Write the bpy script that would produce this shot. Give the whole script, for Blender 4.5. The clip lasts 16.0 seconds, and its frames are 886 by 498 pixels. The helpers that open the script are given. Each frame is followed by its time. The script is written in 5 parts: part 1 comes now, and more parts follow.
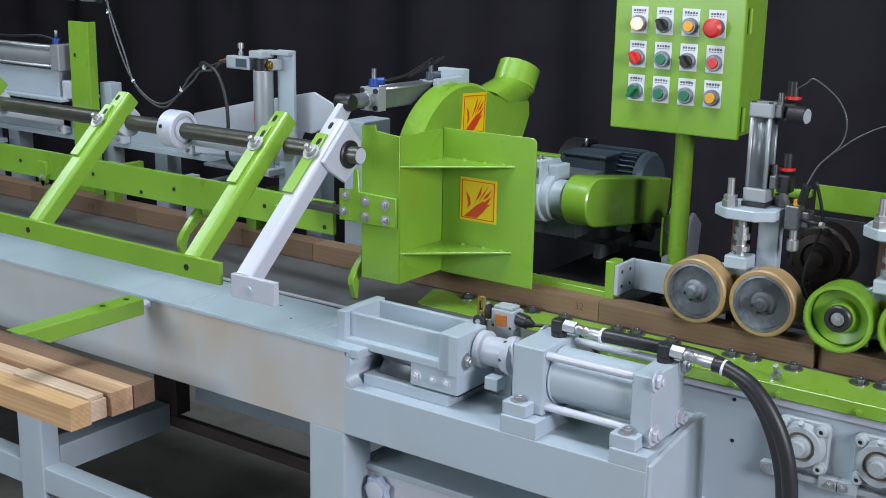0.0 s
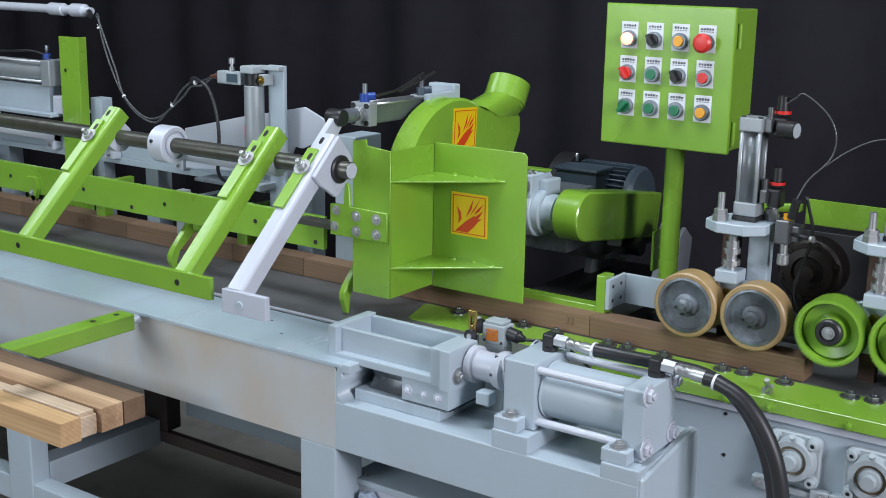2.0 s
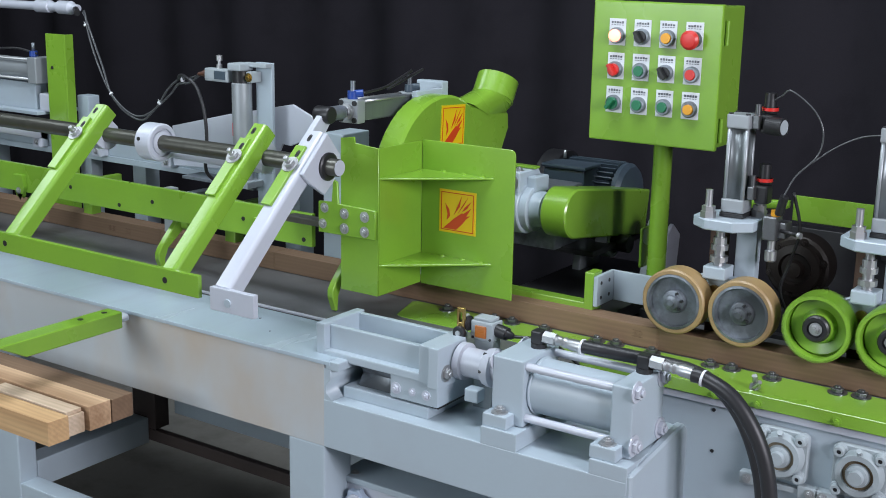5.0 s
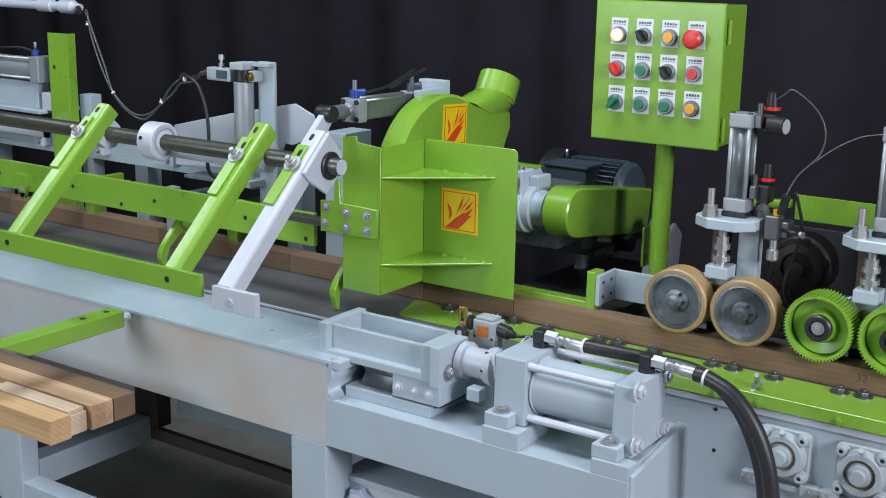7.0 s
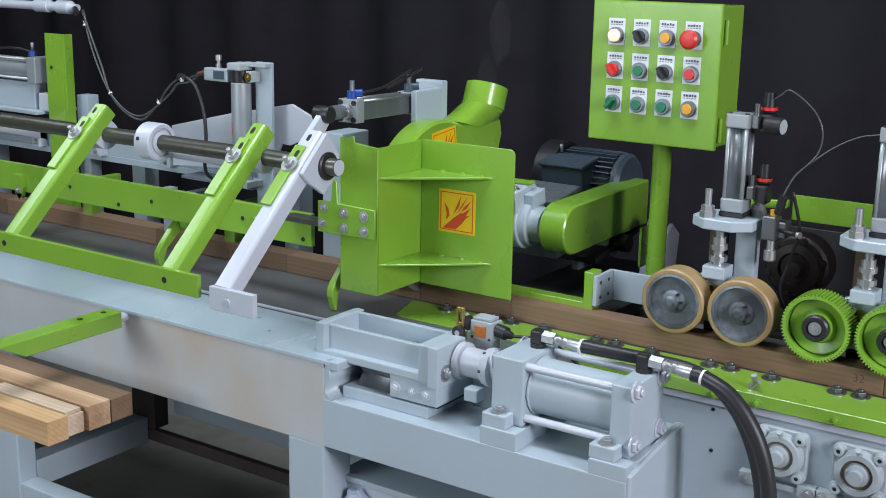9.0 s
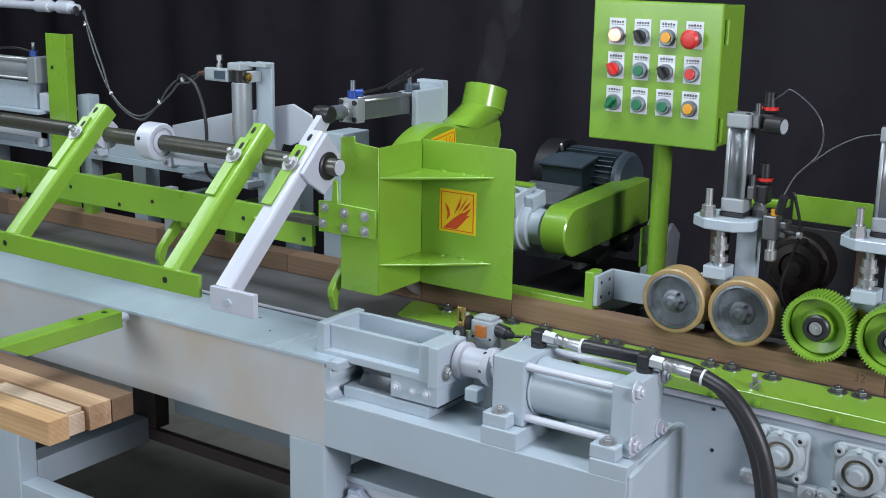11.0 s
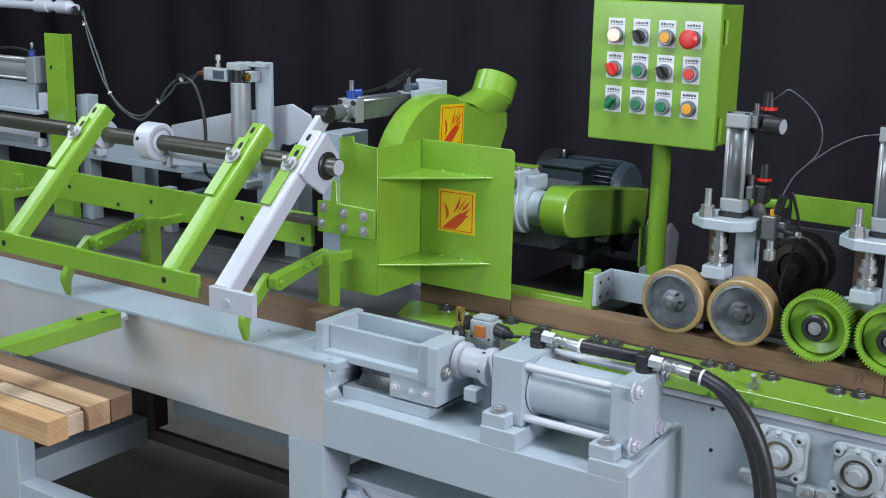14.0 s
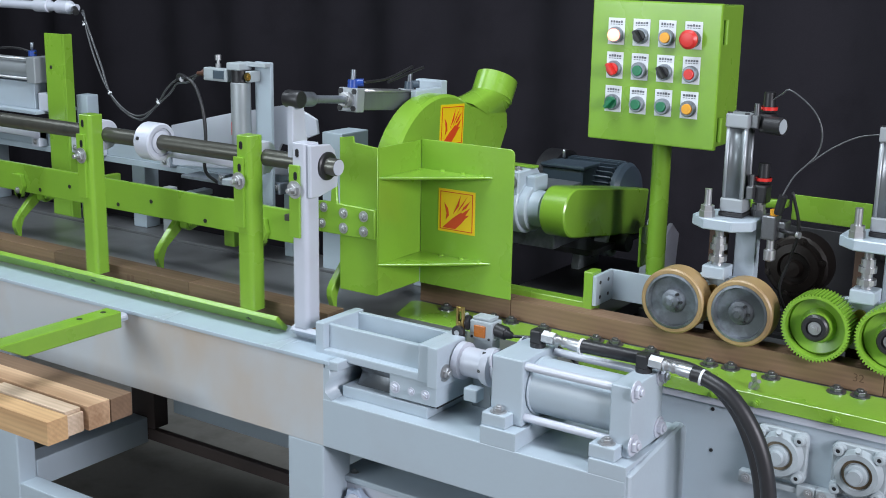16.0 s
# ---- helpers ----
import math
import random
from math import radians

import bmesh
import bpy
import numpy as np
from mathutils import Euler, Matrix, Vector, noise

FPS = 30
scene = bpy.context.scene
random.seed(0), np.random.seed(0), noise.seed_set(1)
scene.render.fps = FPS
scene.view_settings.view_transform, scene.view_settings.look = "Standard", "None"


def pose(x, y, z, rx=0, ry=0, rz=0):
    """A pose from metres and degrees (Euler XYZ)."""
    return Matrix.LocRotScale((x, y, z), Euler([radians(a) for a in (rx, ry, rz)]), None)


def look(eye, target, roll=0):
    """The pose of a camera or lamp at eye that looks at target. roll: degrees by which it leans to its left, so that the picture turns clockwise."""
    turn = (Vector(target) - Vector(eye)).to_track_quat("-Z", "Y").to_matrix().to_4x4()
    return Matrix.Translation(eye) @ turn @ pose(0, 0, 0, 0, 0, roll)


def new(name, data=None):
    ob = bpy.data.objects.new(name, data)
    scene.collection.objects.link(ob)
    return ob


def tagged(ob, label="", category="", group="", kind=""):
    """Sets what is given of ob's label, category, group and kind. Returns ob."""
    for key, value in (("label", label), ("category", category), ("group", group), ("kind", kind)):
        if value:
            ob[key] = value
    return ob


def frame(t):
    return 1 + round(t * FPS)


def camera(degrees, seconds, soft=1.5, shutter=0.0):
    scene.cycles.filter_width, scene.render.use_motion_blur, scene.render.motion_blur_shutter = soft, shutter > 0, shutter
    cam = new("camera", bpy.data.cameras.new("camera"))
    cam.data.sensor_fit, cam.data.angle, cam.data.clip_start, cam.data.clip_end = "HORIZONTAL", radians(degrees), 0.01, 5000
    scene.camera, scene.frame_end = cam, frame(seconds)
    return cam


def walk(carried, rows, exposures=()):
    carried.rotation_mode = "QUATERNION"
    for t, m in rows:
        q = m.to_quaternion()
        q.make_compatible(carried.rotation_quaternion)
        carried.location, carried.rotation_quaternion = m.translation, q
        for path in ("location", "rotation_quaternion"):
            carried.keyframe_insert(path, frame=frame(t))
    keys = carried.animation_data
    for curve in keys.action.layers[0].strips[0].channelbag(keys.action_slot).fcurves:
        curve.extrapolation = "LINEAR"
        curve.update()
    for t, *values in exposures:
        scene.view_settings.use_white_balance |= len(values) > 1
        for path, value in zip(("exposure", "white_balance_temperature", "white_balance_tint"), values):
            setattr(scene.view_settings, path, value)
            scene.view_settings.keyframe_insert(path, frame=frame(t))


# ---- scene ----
EYE = (0.0, 0.0, 1.60)
cam = camera(39.85, 16.0, soft=0.95, shutter=0.5)
# seconds and the turn of the hand-held camera, in degrees
PATH = [
    (0, 75.759, -0.986, 35.504),
    (0.5, 75.887, -0.964, 35.597),
    (1, 76.046, -0.968, 35.522),
    (1.5, 76.275, -0.978, 35.296),
    (2, 76.456, -0.997, 35.075),
    (2.5, 76.576, -1.001, 34.79),
    (3, 76.606, -1.012, 34.602),
    (3.5, 76.528, -1.012, 34.538),
    (4, 76.425, -1.009, 34.523),
    (6.5, 76.291, -1.026, 34.548),
    (7, 76.294, -0.998, 34.61),
    (7.5, 76.301, -0.981, 34.604),
    (8, 76.305, -0.981, 34.551),
    (8.5, 76.31, -0.996, 34.49),
    (9, 76.316, -0.997, 34.484),
    (11.5, 76.306, -0.976, 34.518),
    (12, 76.306, -0.987, 34.513),
    (12.5, 76.307, -0.988, 34.466),
    (13, 76.307, -0.988, 34.466),
    (13.5, 76.307, -0.988, 34.466),
    (14, 76.307, -0.988, 34.466),
    (14.5, 76.307, -0.988, 34.466),
    (15, 76.307, -0.988, 34.466),
    (15.5, 76.307, -0.988, 34.466),
    (16, 76.307, -0.988, 34.466),
]
walk(cam, [(t, pose(*EYE, rx, ry, rz)) for t, rx, ry, rz in PATH], exposures=[(0, 0), (15.6, 0), (15.8, 0.08), (16, 0.16)])

# ---- light: a dark hall, lit by large soft lamps out of view ----
world = bpy.data.worlds.new("hall_air")
world.use_nodes = True
world.node_tree.nodes["Background"].inputs[0].default_value = (0.55, 0.6, 0.75, 1)
world.node_tree.nodes["Background"].inputs[1].default_value = 0.02
scene.world = world
scene.view_settings.exposure = 0.0


def softbox(name, eye, target, w, h, power, colour):
    lamp = bpy.data.lights.new(name, "AREA")
    lamp.shape, lamp.size, lamp.size_y, lamp.energy, lamp.color = "RECTANGLE", w, h, power, colour
    ob = new(name, lamp)
    ob.matrix_world = look(eye, target)
    return ob


softbox("lamp_over_machine", (-1.5, 1.3, 3.5), (-1.6, 1.9, 0.9), 1.9, 0.7, 74, (0.82, 0.91, 1.0))
softbox("lamp_from_side", (2.3, 0.6, 2.25), (-1.3, 1.9, 0.95), 0.9, 1.2, 126, (0.90, 0.90, 1.0))
# unseen fill light, added to brighten the infeed end
softbox("fill_far_end", (-4.2, 1.0, 3.3), (-2.2, 1.9, 1.0), 1.2, 0.9, 20, (0.82, 0.91, 1.0))
softbox("lamp_behind_camera", (-2.5, -1.5, 1.9), (-1.95, 1.7, 0.6), 1.3, 1.0, 56, (0.83, 0.92, 1.0))

# ---- materials ----


def material(name, colour, rough=0.45, metal=0.0, vary=0.08, grain=60.0, bump=0.05, stain=0.1, coat=0.0, dark=None, stretch=(1, 1, 1)):
    """A surface with fine grain, larger stains and a slight relief. Sizes are in metres."""
    m = bpy.data.materials.new(name)
    m.use_nodes = True
    nt = m.node_tree
    b = nt.nodes["Principled BSDF"]
    b.inputs["Metallic"].default_value = metal
    b.inputs["Coat Weight"].default_value = coat
    b.inputs["Coat Roughness"].default_value = 0.15
    co = nt.nodes.new("ShaderNodeNewGeometry")
    mp = nt.nodes.new("ShaderNodeMapping")
    mp.inputs["Scale"].default_value = stretch
    nt.links.new(co.outputs["Position"], mp.inputs["Vector"])
    n1 = nt.nodes.new("ShaderNodeTexNoise")
    n1.inputs["Scale"].default_value, n1.inputs["Detail"].default_value = grain, 6
    n2 = nt.nodes.new("ShaderNodeTexNoise")
    n2.inputs["Scale"].default_value, n2.inputs["Detail"].default_value = 7, 5
    for n in (n1, n2):
        nt.links.new(mp.outputs["Vector"], n.inputs["Vector"])
    lo = dark or tuple(c * 0.6 for c in colour)
    mix = nt.nodes.new("ShaderNodeMix")
    mix.data_type = "RGBA"
    mix.inputs["A"].default_value, mix.inputs["B"].default_value = (*colour, 1), (*lo, 1)
    add = nt.nodes.new("ShaderNodeMath")
    add.operation = "MULTIPLY_ADD"
    nt.links.new(n1.outputs["Fac"], add.inputs[0])
    add.inputs[1].default_value = vary * 2
    ramp = nt.nodes.new("ShaderNodeMapRange")
    ramp.inputs["From Min"].default_value, ramp.inputs["From Max"].default_value = 0.5, 0.75
    ramp.inputs["To Max"].default_value = stain * 2
    nt.links.new(n2.outputs["Fac"], ramp.inputs["Value"])
    nt.links.new(ramp.outputs["Result"], add.inputs[2])
    nt.links.new(add.outputs[0], mix.inputs["Factor"])
    nt.links.new(mix.outputs["Result"], b.inputs["Base Color"])
    rr = nt.nodes.new("ShaderNodeMapRange")
    rr.inputs["To Min"].default_value, rr.inputs["To Max"].default_value = max(0.03, rough - 0.08), min(1, rough + 0.1)
    nt.links.new(n2.outputs["Fac"], rr.inputs["Value"])
    nt.links.new(rr.outputs["Result"], b.inputs["Roughness"])
    bp = nt.nodes.new("ShaderNodeBump")
    bp.inputs["Strength"].default_value, bp.inputs["Distance"].default_value = bump, 0.002
    nt.links.new(n1.outputs["Fac"], bp.inputs["Height"])
    nt.links.new(bp.outputs["Normal"], b.inputs["Normal"])
    return m


def wood_material(name, light, dark):
    """Sawn softwood: streaky grain along x, growth rings, and a tone of its own for each board."""
    m = material(name, light, rough=0.68, vary=0.34, grain=110, bump=0.25, stain=0.5, dark=dark, stretch=(0.06, 1.5, 1.5))
    nt = m.node_tree
    b = nt.nodes["Principled BSDF"]
    src = b.inputs["Base Color"].links[0].from_socket
    tc = nt.nodes.new("ShaderNodeTexCoord")
    info = nt.nodes.new("ShaderNodeObjectInfo")
    mp = nt.nodes.new("ShaderNodeMapping")
    mp.inputs["Scale"].default_value = (0.12, 1, 1)
    off = nt.nodes.new("ShaderNodeCombineXYZ")
    far = nt.nodes.new("ShaderNodeMath")
    far.operation = "MULTIPLY"
    far.inputs[1].default_value = 3.0
    nt.links.new(info.outputs["Random"], far.inputs[0])
    nt.links.new(far.outputs[0], off.inputs["X"])
    wide = nt.nodes.new("ShaderNodeMath")
    wide.operation = "MULTIPLY_ADD"
    wide.inputs[1].default_value, wide.inputs[2].default_value = 0.12, 0.03
    nt.links.new(info.outputs["Random"], wide.inputs[0])
    nt.links.new(wide.outputs[0], off.inputs["Y"])
    nt.links.new(wide.outputs[0], off.inputs["Z"])
    nt.links.new(off.outputs[0], mp.inputs["Location"])
    nt.links.new(tc.outputs["Object"], mp.inputs["Vector"])
    rings = nt.nodes.new("ShaderNodeTexWave")
    rings.wave_type, rings.rings_direction = "RINGS", "X"
    rings.inputs["Scale"].default_value, rings.inputs["Distortion"].default_value = 42, 6.0
    rings.inputs["Detail"].default_value, rings.inputs["Detail Scale"].default_value = 3, 0.6
    nt.links.new(mp.outputs[0], rings.inputs["Vector"])
    tone = nt.nodes.new("ShaderNodeMapRange")
    tone.inputs["To Min"].default_value, tone.inputs["To Max"].default_value = 0.92, 1.03
    nt.links.new(rings.outputs["Fac"], tone.inputs["Value"])
    rng = nt.nodes.new("ShaderNodeMapRange")
    rng.inputs["To Min"].default_value, rng.inputs["To Max"].default_value = 0.78, 1.18
    nt.links.new(info.outputs["Random"], rng.inputs["Value"])
    mul = nt.nodes.new("ShaderNodeMath")
    mul.operation = "MULTIPLY"
    nt.links.new(tone.outputs[0], mul.inputs[0])
    nt.links.new(rng.outputs[0], mul.inputs[1])
    hsv = nt.nodes.new("ShaderNodeHueSaturation")
    nt.links.new(mul.outputs[0], hsv.inputs["Value"])
    nt.links.new(src, hsv.inputs["Color"])
    nt.links.new(hsv.outputs["Color"], b.inputs["Base Color"])
    return m


def glow_material(name, colour, strength):
    m = bpy.data.materials.new(name)
    m.use_nodes = True
    b = m.node_tree.nodes["Principled BSDF"]
    b.inputs["Base Color"].default_value = (*colour, 1)
    b.inputs["Emission Color"].default_value = (*colour, 1)
    b.inputs["Emission Strength"].default_value = strength
    return m


GREEN = material("green_enamel", (0.212, 0.405, 0.038), rough=0.28, vary=0.08, grain=160, bump=0.10, stain=0.14, coat=0.5, dark=(0.13, 0.27, 0.035))
GREY = material("grey_machine_paint", (0.405, 0.482, 0.538), rough=0.36, vary=0.06, grain=120, bump=0.10, stain=0.16, dark=(0.36, 0.38, 0.42))
# warm blotches in the colour stand for blurred reflections of the loose boards
BED = material("worn_grey_bed_with_reflections", (0.475, 0.51, 0.535), rough=0.20, vary=0.08, grain=60, bump=0.03, stain=0.6, dark=(0.47, 0.405, 0.34), stretch=(0.45, 0.45, 0.3))
# colour streaks across the plate paint in reflections of the arms
BEDTOP = material("smooth_grey_bed_top", (0.41, 0.50, 0.57), rough=0.24, vary=0.06, grain=70, bump=0.04, stain=0.35, dark=(0.36, 0.41, 0.46), stretch=(1.2, 0.25, 1))
PALE = material("pale_grey_paint", (0.51, 0.54, 0.61), rough=0.34, vary=0.05, grain=120, bump=0.07, stain=0.12, coat=0.25, dark=(0.40, 0.40, 0.44))
TABLE = material("dark_steel_table", (0.17, 0.175, 0.18), rough=0.38, metal=0.4, vary=0.15, grain=30, bump=0.04, stain=0.3, dark=(0.1, 0.1, 0.1))
STEEL = material("bright_steel", (0.50, 0.51, 0.52), rough=0.42, metal=0.9, vary=0.06, stain=0.1)
ZINC = material("dark_zinc_steel", (0.24, 0.25, 0.26), rough=0.33, metal=0.85, vary=0.3, grain=200, stain=0.4)
SHAFT = material("oiled_steel_shaft", (0.10, 0.10, 0.085), rough=0.36, metal=0.6, vary=0.15, stain=0.3, stretch=(4, 0.4, 0.4))
ALU = material("anodised_aluminium", (0.36, 0.39, 0.41), rough=0.42, metal=0.4, vary=0.06, stain=0.12)
EXTRUDED = material("dull_extruded_aluminium", (0.17, 0.19, 0.20), rough=0.36, metal=0.5, vary=0.12, stain=0.25, stretch=(4, 4, 0.4))
RUSTCAST = material("rust_stained_steel", (0.24, 0.21, 0.15), rough=0.55, metal=0.3, vary=0.4, grain=90, bump=0.2, stain=0.6, dark=(0.12, 0.08, 0.045))
CAST = material("cast_grey", (0.37, 0.42, 0.445), rough=0.5, vary=0.1, bump=0.2, stain=0.2)
DARK = material("black_plastic", (0.018, 0.018, 0.02), rough=0.4, vary=0.1, bump=0.05)
RUBBER = material("black_hose_rubber", (0.022, 0.022, 0.025), rough=0.42, vary=0.15, bump=0.1)
MOTOR = material("blue_grey_motor_paint", (0.06, 0.085, 0.11), rough=0.36, vary=0.1, bump=0.1, stain=0.2)
TYRE = material("amber_polyurethane", (0.40, 0.275, 0.125), rough=0.42, vary=0.25, stain=0.45, dark=(0.22, 0.14, 0.07))
HUB = material("dusty_hub_metal", (0.34, 0.38, 0.43), rough=0.38, metal=0.6, vary=0.45, grain=70, bump=0.25, stain=0.7, dark=(0.11, 0.12, 0.13))
RED = material("red_plastic", (0.62, 0.03, 0.025), rough=0.35)
LAMPGREEN = material("green_plastic", (0.012, 0.17, 0.075), rough=0.35)
AMBER = material("amber_plastic", (0.80, 0.36, 0.02), rough=0.35)
LABEL = material("white_label", (0.72, 0.75, 0.78), rough=0.5, vary=0.02, stain=0.03)
INK = material("black_ink", (0.10, 0.11, 0.13), rough=0.6)
YELLOW = material("yellow_sign_film", (0.80, 0.56, 0.01), rough=0.35, vary=0.03, stain=0.05)
SIGNRED = material("red_sign_ink", (0.62, 0.06, 0.01), rough=0.4, vary=0.03, stain=0.05)
# red-brown of the rear stretcher; on the rear legs its darkness is painted shade
BROWN_AND_SHADE = material("red_brown_and_leg_shade", (0.05, 0.034, 0.03), rough=0.6, vary=0.2, stain=0.4)
BLUE = material("blue_fitting", (0.02, 0.06, 0.28), rough=0.35)
BRASS = material("brass", (0.62, 0.45, 0.16), rough=0.3, metal=1.0)
COPPER = material("brown_air_tube", (0.10, 0.045, 0.03), rough=0.35)
CLEAR = material("clear_air_tube", (0.08, 0.085, 0.09), rough=0.25, vary=0.05)
CURTAIN = material("black_curtain", (0.021, 0.0195, 0.0245), rough=0.9, vary=0.2, grain=200, bump=0.2, stain=0.25)
CURTAIN.node_tree.nodes["Principled BSDF"].inputs["Specular IOR Level"].default_value = 0.12
FLOOR = material("dusty_concrete", (0.28, 0.265, 0.24), rough=0.7, vary=0.2, grain=50, bump=0.2, stain=0.4)
WOOD = wood_material("sawn_pine", (0.215, 0.132, 0.078), (0.13, 0.078, 0.047))
PALEWOOD = wood_material("fresh_pine", (0.66, 0.45, 0.28), (0.34, 0.20, 0.11))
ROUGHPINE = wood_material("rough_sawn_pine", (0.74, 0.58, 0.44), (0.46, 0.33, 0.22))
ORANGEPINE = wood_material("resinous_pine", (0.60, 0.39, 0.20), (0.36, 0.20, 0.09))
LIT = glow_material("lit_red_lamp", (1.0, 0.35, 0.25), 2.2)

# ---- building tools ----
ORIGIN = {}


def thing(name, at, label, category, group="", kind=""):
    ob = tagged(new(name), label, category, group, kind)
    ob.empty_display_size = 0.05
    ob.location = at
    ORIGIN[ob] = Vector(at)
    return ob


def part(name, bm, material, parent=None, label="", at=None, kind="", group="", category=""):
    """One mesh object out of a bmesh in world places, under a thing or a part."""
    if at is None:
        lo = [min(v.co[i] for v in bm.verts) for i in range(3)]
        hi = [max(v.co[i] for v in bm.verts) for i in range(3)]
        at = [(a + b) / 2 for a, b in zip(lo, hi)]
    at = Vector(at)
    bmesh.ops.translate(bm, verts=bm.verts, vec=-at)
    bmesh.ops.recalc_face_normals(bm, faces=bm.faces)
    me = bpy.data.meshes.new(name)
    bm.to_mesh(me)
    bm.free()
    me.materials.append(material)
    ob = tagged(new(name, me), label, category, group, kind)
    if parent:
        ob.parent = parent
    ob.location = at - (ORIGIN[parent] if parent else Vector())
    ORIGIN[ob] = at
    return ob


def merge(bm, piece):
    me = bpy.data.meshes.new("piece")
    piece.to_mesh(me)
    piece.free()
    bm.from_mesh(me)
    bpy.data.meshes.remove(me)
    return bm


def box(bm, x0, x1, y0, y1, z0, z1, bevel=0.0015, turn=None):
    """A box with softened edges; turn: a matrix that it is put through."""
    p = bmesh.new()
    bmesh.ops.create_cube(p, size=1)
    m = Matrix.Translation(((x0 + x1) / 2, (y0 + y1) / 2, (z0 + z1) / 2)) @ Matrix.Diagonal((abs(x1 - x0), abs(y1 - y0), abs(z1 - z0), 1))
    bmesh.ops.transform(p, verts=p.verts, matrix=m)
    if bevel:
        bmesh.ops.bevel(p, geom=p.edges[:], offset=bevel, segments=2, affect="EDGES", profile=0.6)
    if turn:
        bmesh.ops.transform(p, verts=p.verts, matrix=turn)
    return merge(bm, p)


def cyl(bm, a, b, r, seg=24, r2=None, bevel=0.0):
    """A rod from a to b."""
    a, b = Vector(a), Vector(b)
    p = bmesh.new()
    bmesh.ops.create_cone(p, cap_ends=True, segments=seg, radius1=r, radius2=r if r2 is None else r2, depth=(b - a).length)
    if bevel:
        rims = [e for e in p.edges if abs(abs((e.verts[0].co.z + e.verts[1].co.z) / 2) - (b - a).length / 2) < 1e-6]
        bmesh.ops.bevel(p, geom=rims, offset=bevel, segments=2, affect="EDGES", profile=0.5)
    for f in p.faces:
        f.smooth = seg > 8 and len(f.verts) < 6
    for e in p.edges:
        if len(e.link_faces) == 2 and e.calc_face_angle(0) > 0.6:
            e.smooth = False
    m = Matrix.Translation((a + b) / 2) @ (b - a).to_track_quat("Z", "Y").to_matrix().to_4x4()
    bmesh.ops.transform(p, verts=p.verts, matrix=m)
    return merge(bm, p)


def lathe(bm, centre, axis, profile, seg=40):
    """A turned body: profile rows (along the axis, radius)."""
    p = bmesh.new()
    rings = []
    for d, r in profile:
        rings.append([p.verts.new((r * math.cos(2 * math.pi * k / seg), r * math.sin(2 * math.pi * k / seg), d)) for k in range(seg)])
    for one, two in zip(rings, rings[1:]):
        for k in range(seg):
            f = p.faces.new((one[k], one[(k + 1) % seg], two[(k + 1) % seg], two[k]))
            f.smooth = True
    p.normal_update()
    for e in p.edges:
        if len(e.link_faces) == 2 and e.calc_face_angle(0) > 0.5:
            e.smooth = False
    for ring in (rings[0], rings[-1]):
        if (ring[0].co.xy.length) > 1e-5:
            p.faces.new(ring)
    m = Matrix.Translation(centre) @ Vector(axis).to_track_quat("Z", "Y").to_matrix().to_4x4()
    bmesh.ops.transform(p, verts=p.verts, matrix=m)
    bmesh.ops.remove_doubles(p, verts=p.verts, dist=1e-6)
    return merge(bm, p)


def prism(bm, outline, axis, a, b, bevel=0.0012):
    """A plate: an outline in the two other axes, from a to b along the axis."""
    i = "xyz".index(axis)
    p = bmesh.new()

    def at(u, v, w):
        c = [u, v]
        c.insert(i, w)
        return c
    lo = [p.verts.new(at(u, v, a)) for u, v in outline]
    hi = [p.verts.new(at(u, v, b)) for u, v in outline]
    p.faces.new(lo)
    p.faces.new(hi[::-1])
    n = len(outline)
    for k in range(n):
        p.faces.new((lo[k], hi[k], hi[(k + 1) % n], lo[(k + 1) % n]))
    bmesh.ops.recalc_face_normals(p, faces=p.faces)
    if bevel:
        sharp = [e for e in p.edges if e.calc_face_angle(0) > 0.5]
        bmesh.ops.bevel(p, geom=sharp, offset=bevel, segments=1, affect="EDGES")
    for f in p.faces:
        if len(f.verts) == 4:
            f.smooth = True
    for e in p.edges:
        if e.calc_face_angle(0) > 0.35:
            e.smooth = False
    return merge(bm, p)


def arc(cx, cy, r, a0, a1, n=12):
    return [(cx + r * math.cos(radians(a0 + (a1 - a0) * k / n)), cy + r * math.sin(radians(a0 + (a1 - a0) * k / n))) for k in range(n + 1)]


def tube(bm, points, r, seg=10, fine=8):
    """A hose along a smooth line through the points."""
    pts = [Vector(q) for q in points]
    line = []
    ext = [pts[0] * 2 - pts[1]] + pts + [pts[-1] * 2 - pts[-2]]
    for k in range(1, len(ext) - 2):
        p0, p1, p2, p3 = ext[k - 1:k + 3]
        for s in range(fine):
            u = s / fine
            line.append(0.5 * (2 * p1 + (p2 - p0) * u + (2 * p0 - 5 * p1 + 4 * p2 - p3) * u * u + (3 * p1 - p0 - 3 * p2 + p3) * u ** 3))
    line.append(pts[-1])
    up = Vector((0.1, 0.2, 1)).normalized()
    rings = []
    for k, c in enumerate(line):
        d = (line[min(k + 1, len(line) - 1)] - line[max(k - 1, 0)]).normalized()
        s1 = d.cross(up)
        s1 = s1.normalized() if s1.length > 1e-3 else Vector((1, 0, 0))
        s2 = s1.cross(d)
        up = s2
        rings.append([bm.verts.new(c + r * (math.cos(2 * math.pi * q / seg) * s1 + math.sin(2 * math.pi * q / seg) * s2)) for q in range(seg)])
    for one, two in zip(rings, rings[1:]):
        for q in range(seg):
            bm.faces.new((one[q], one[(q + 1) % seg], two[(q + 1) % seg], two[q])).smooth = True
    bm.faces.new(rings[0])
    bm.faces.new(rings[-1])
    return bm


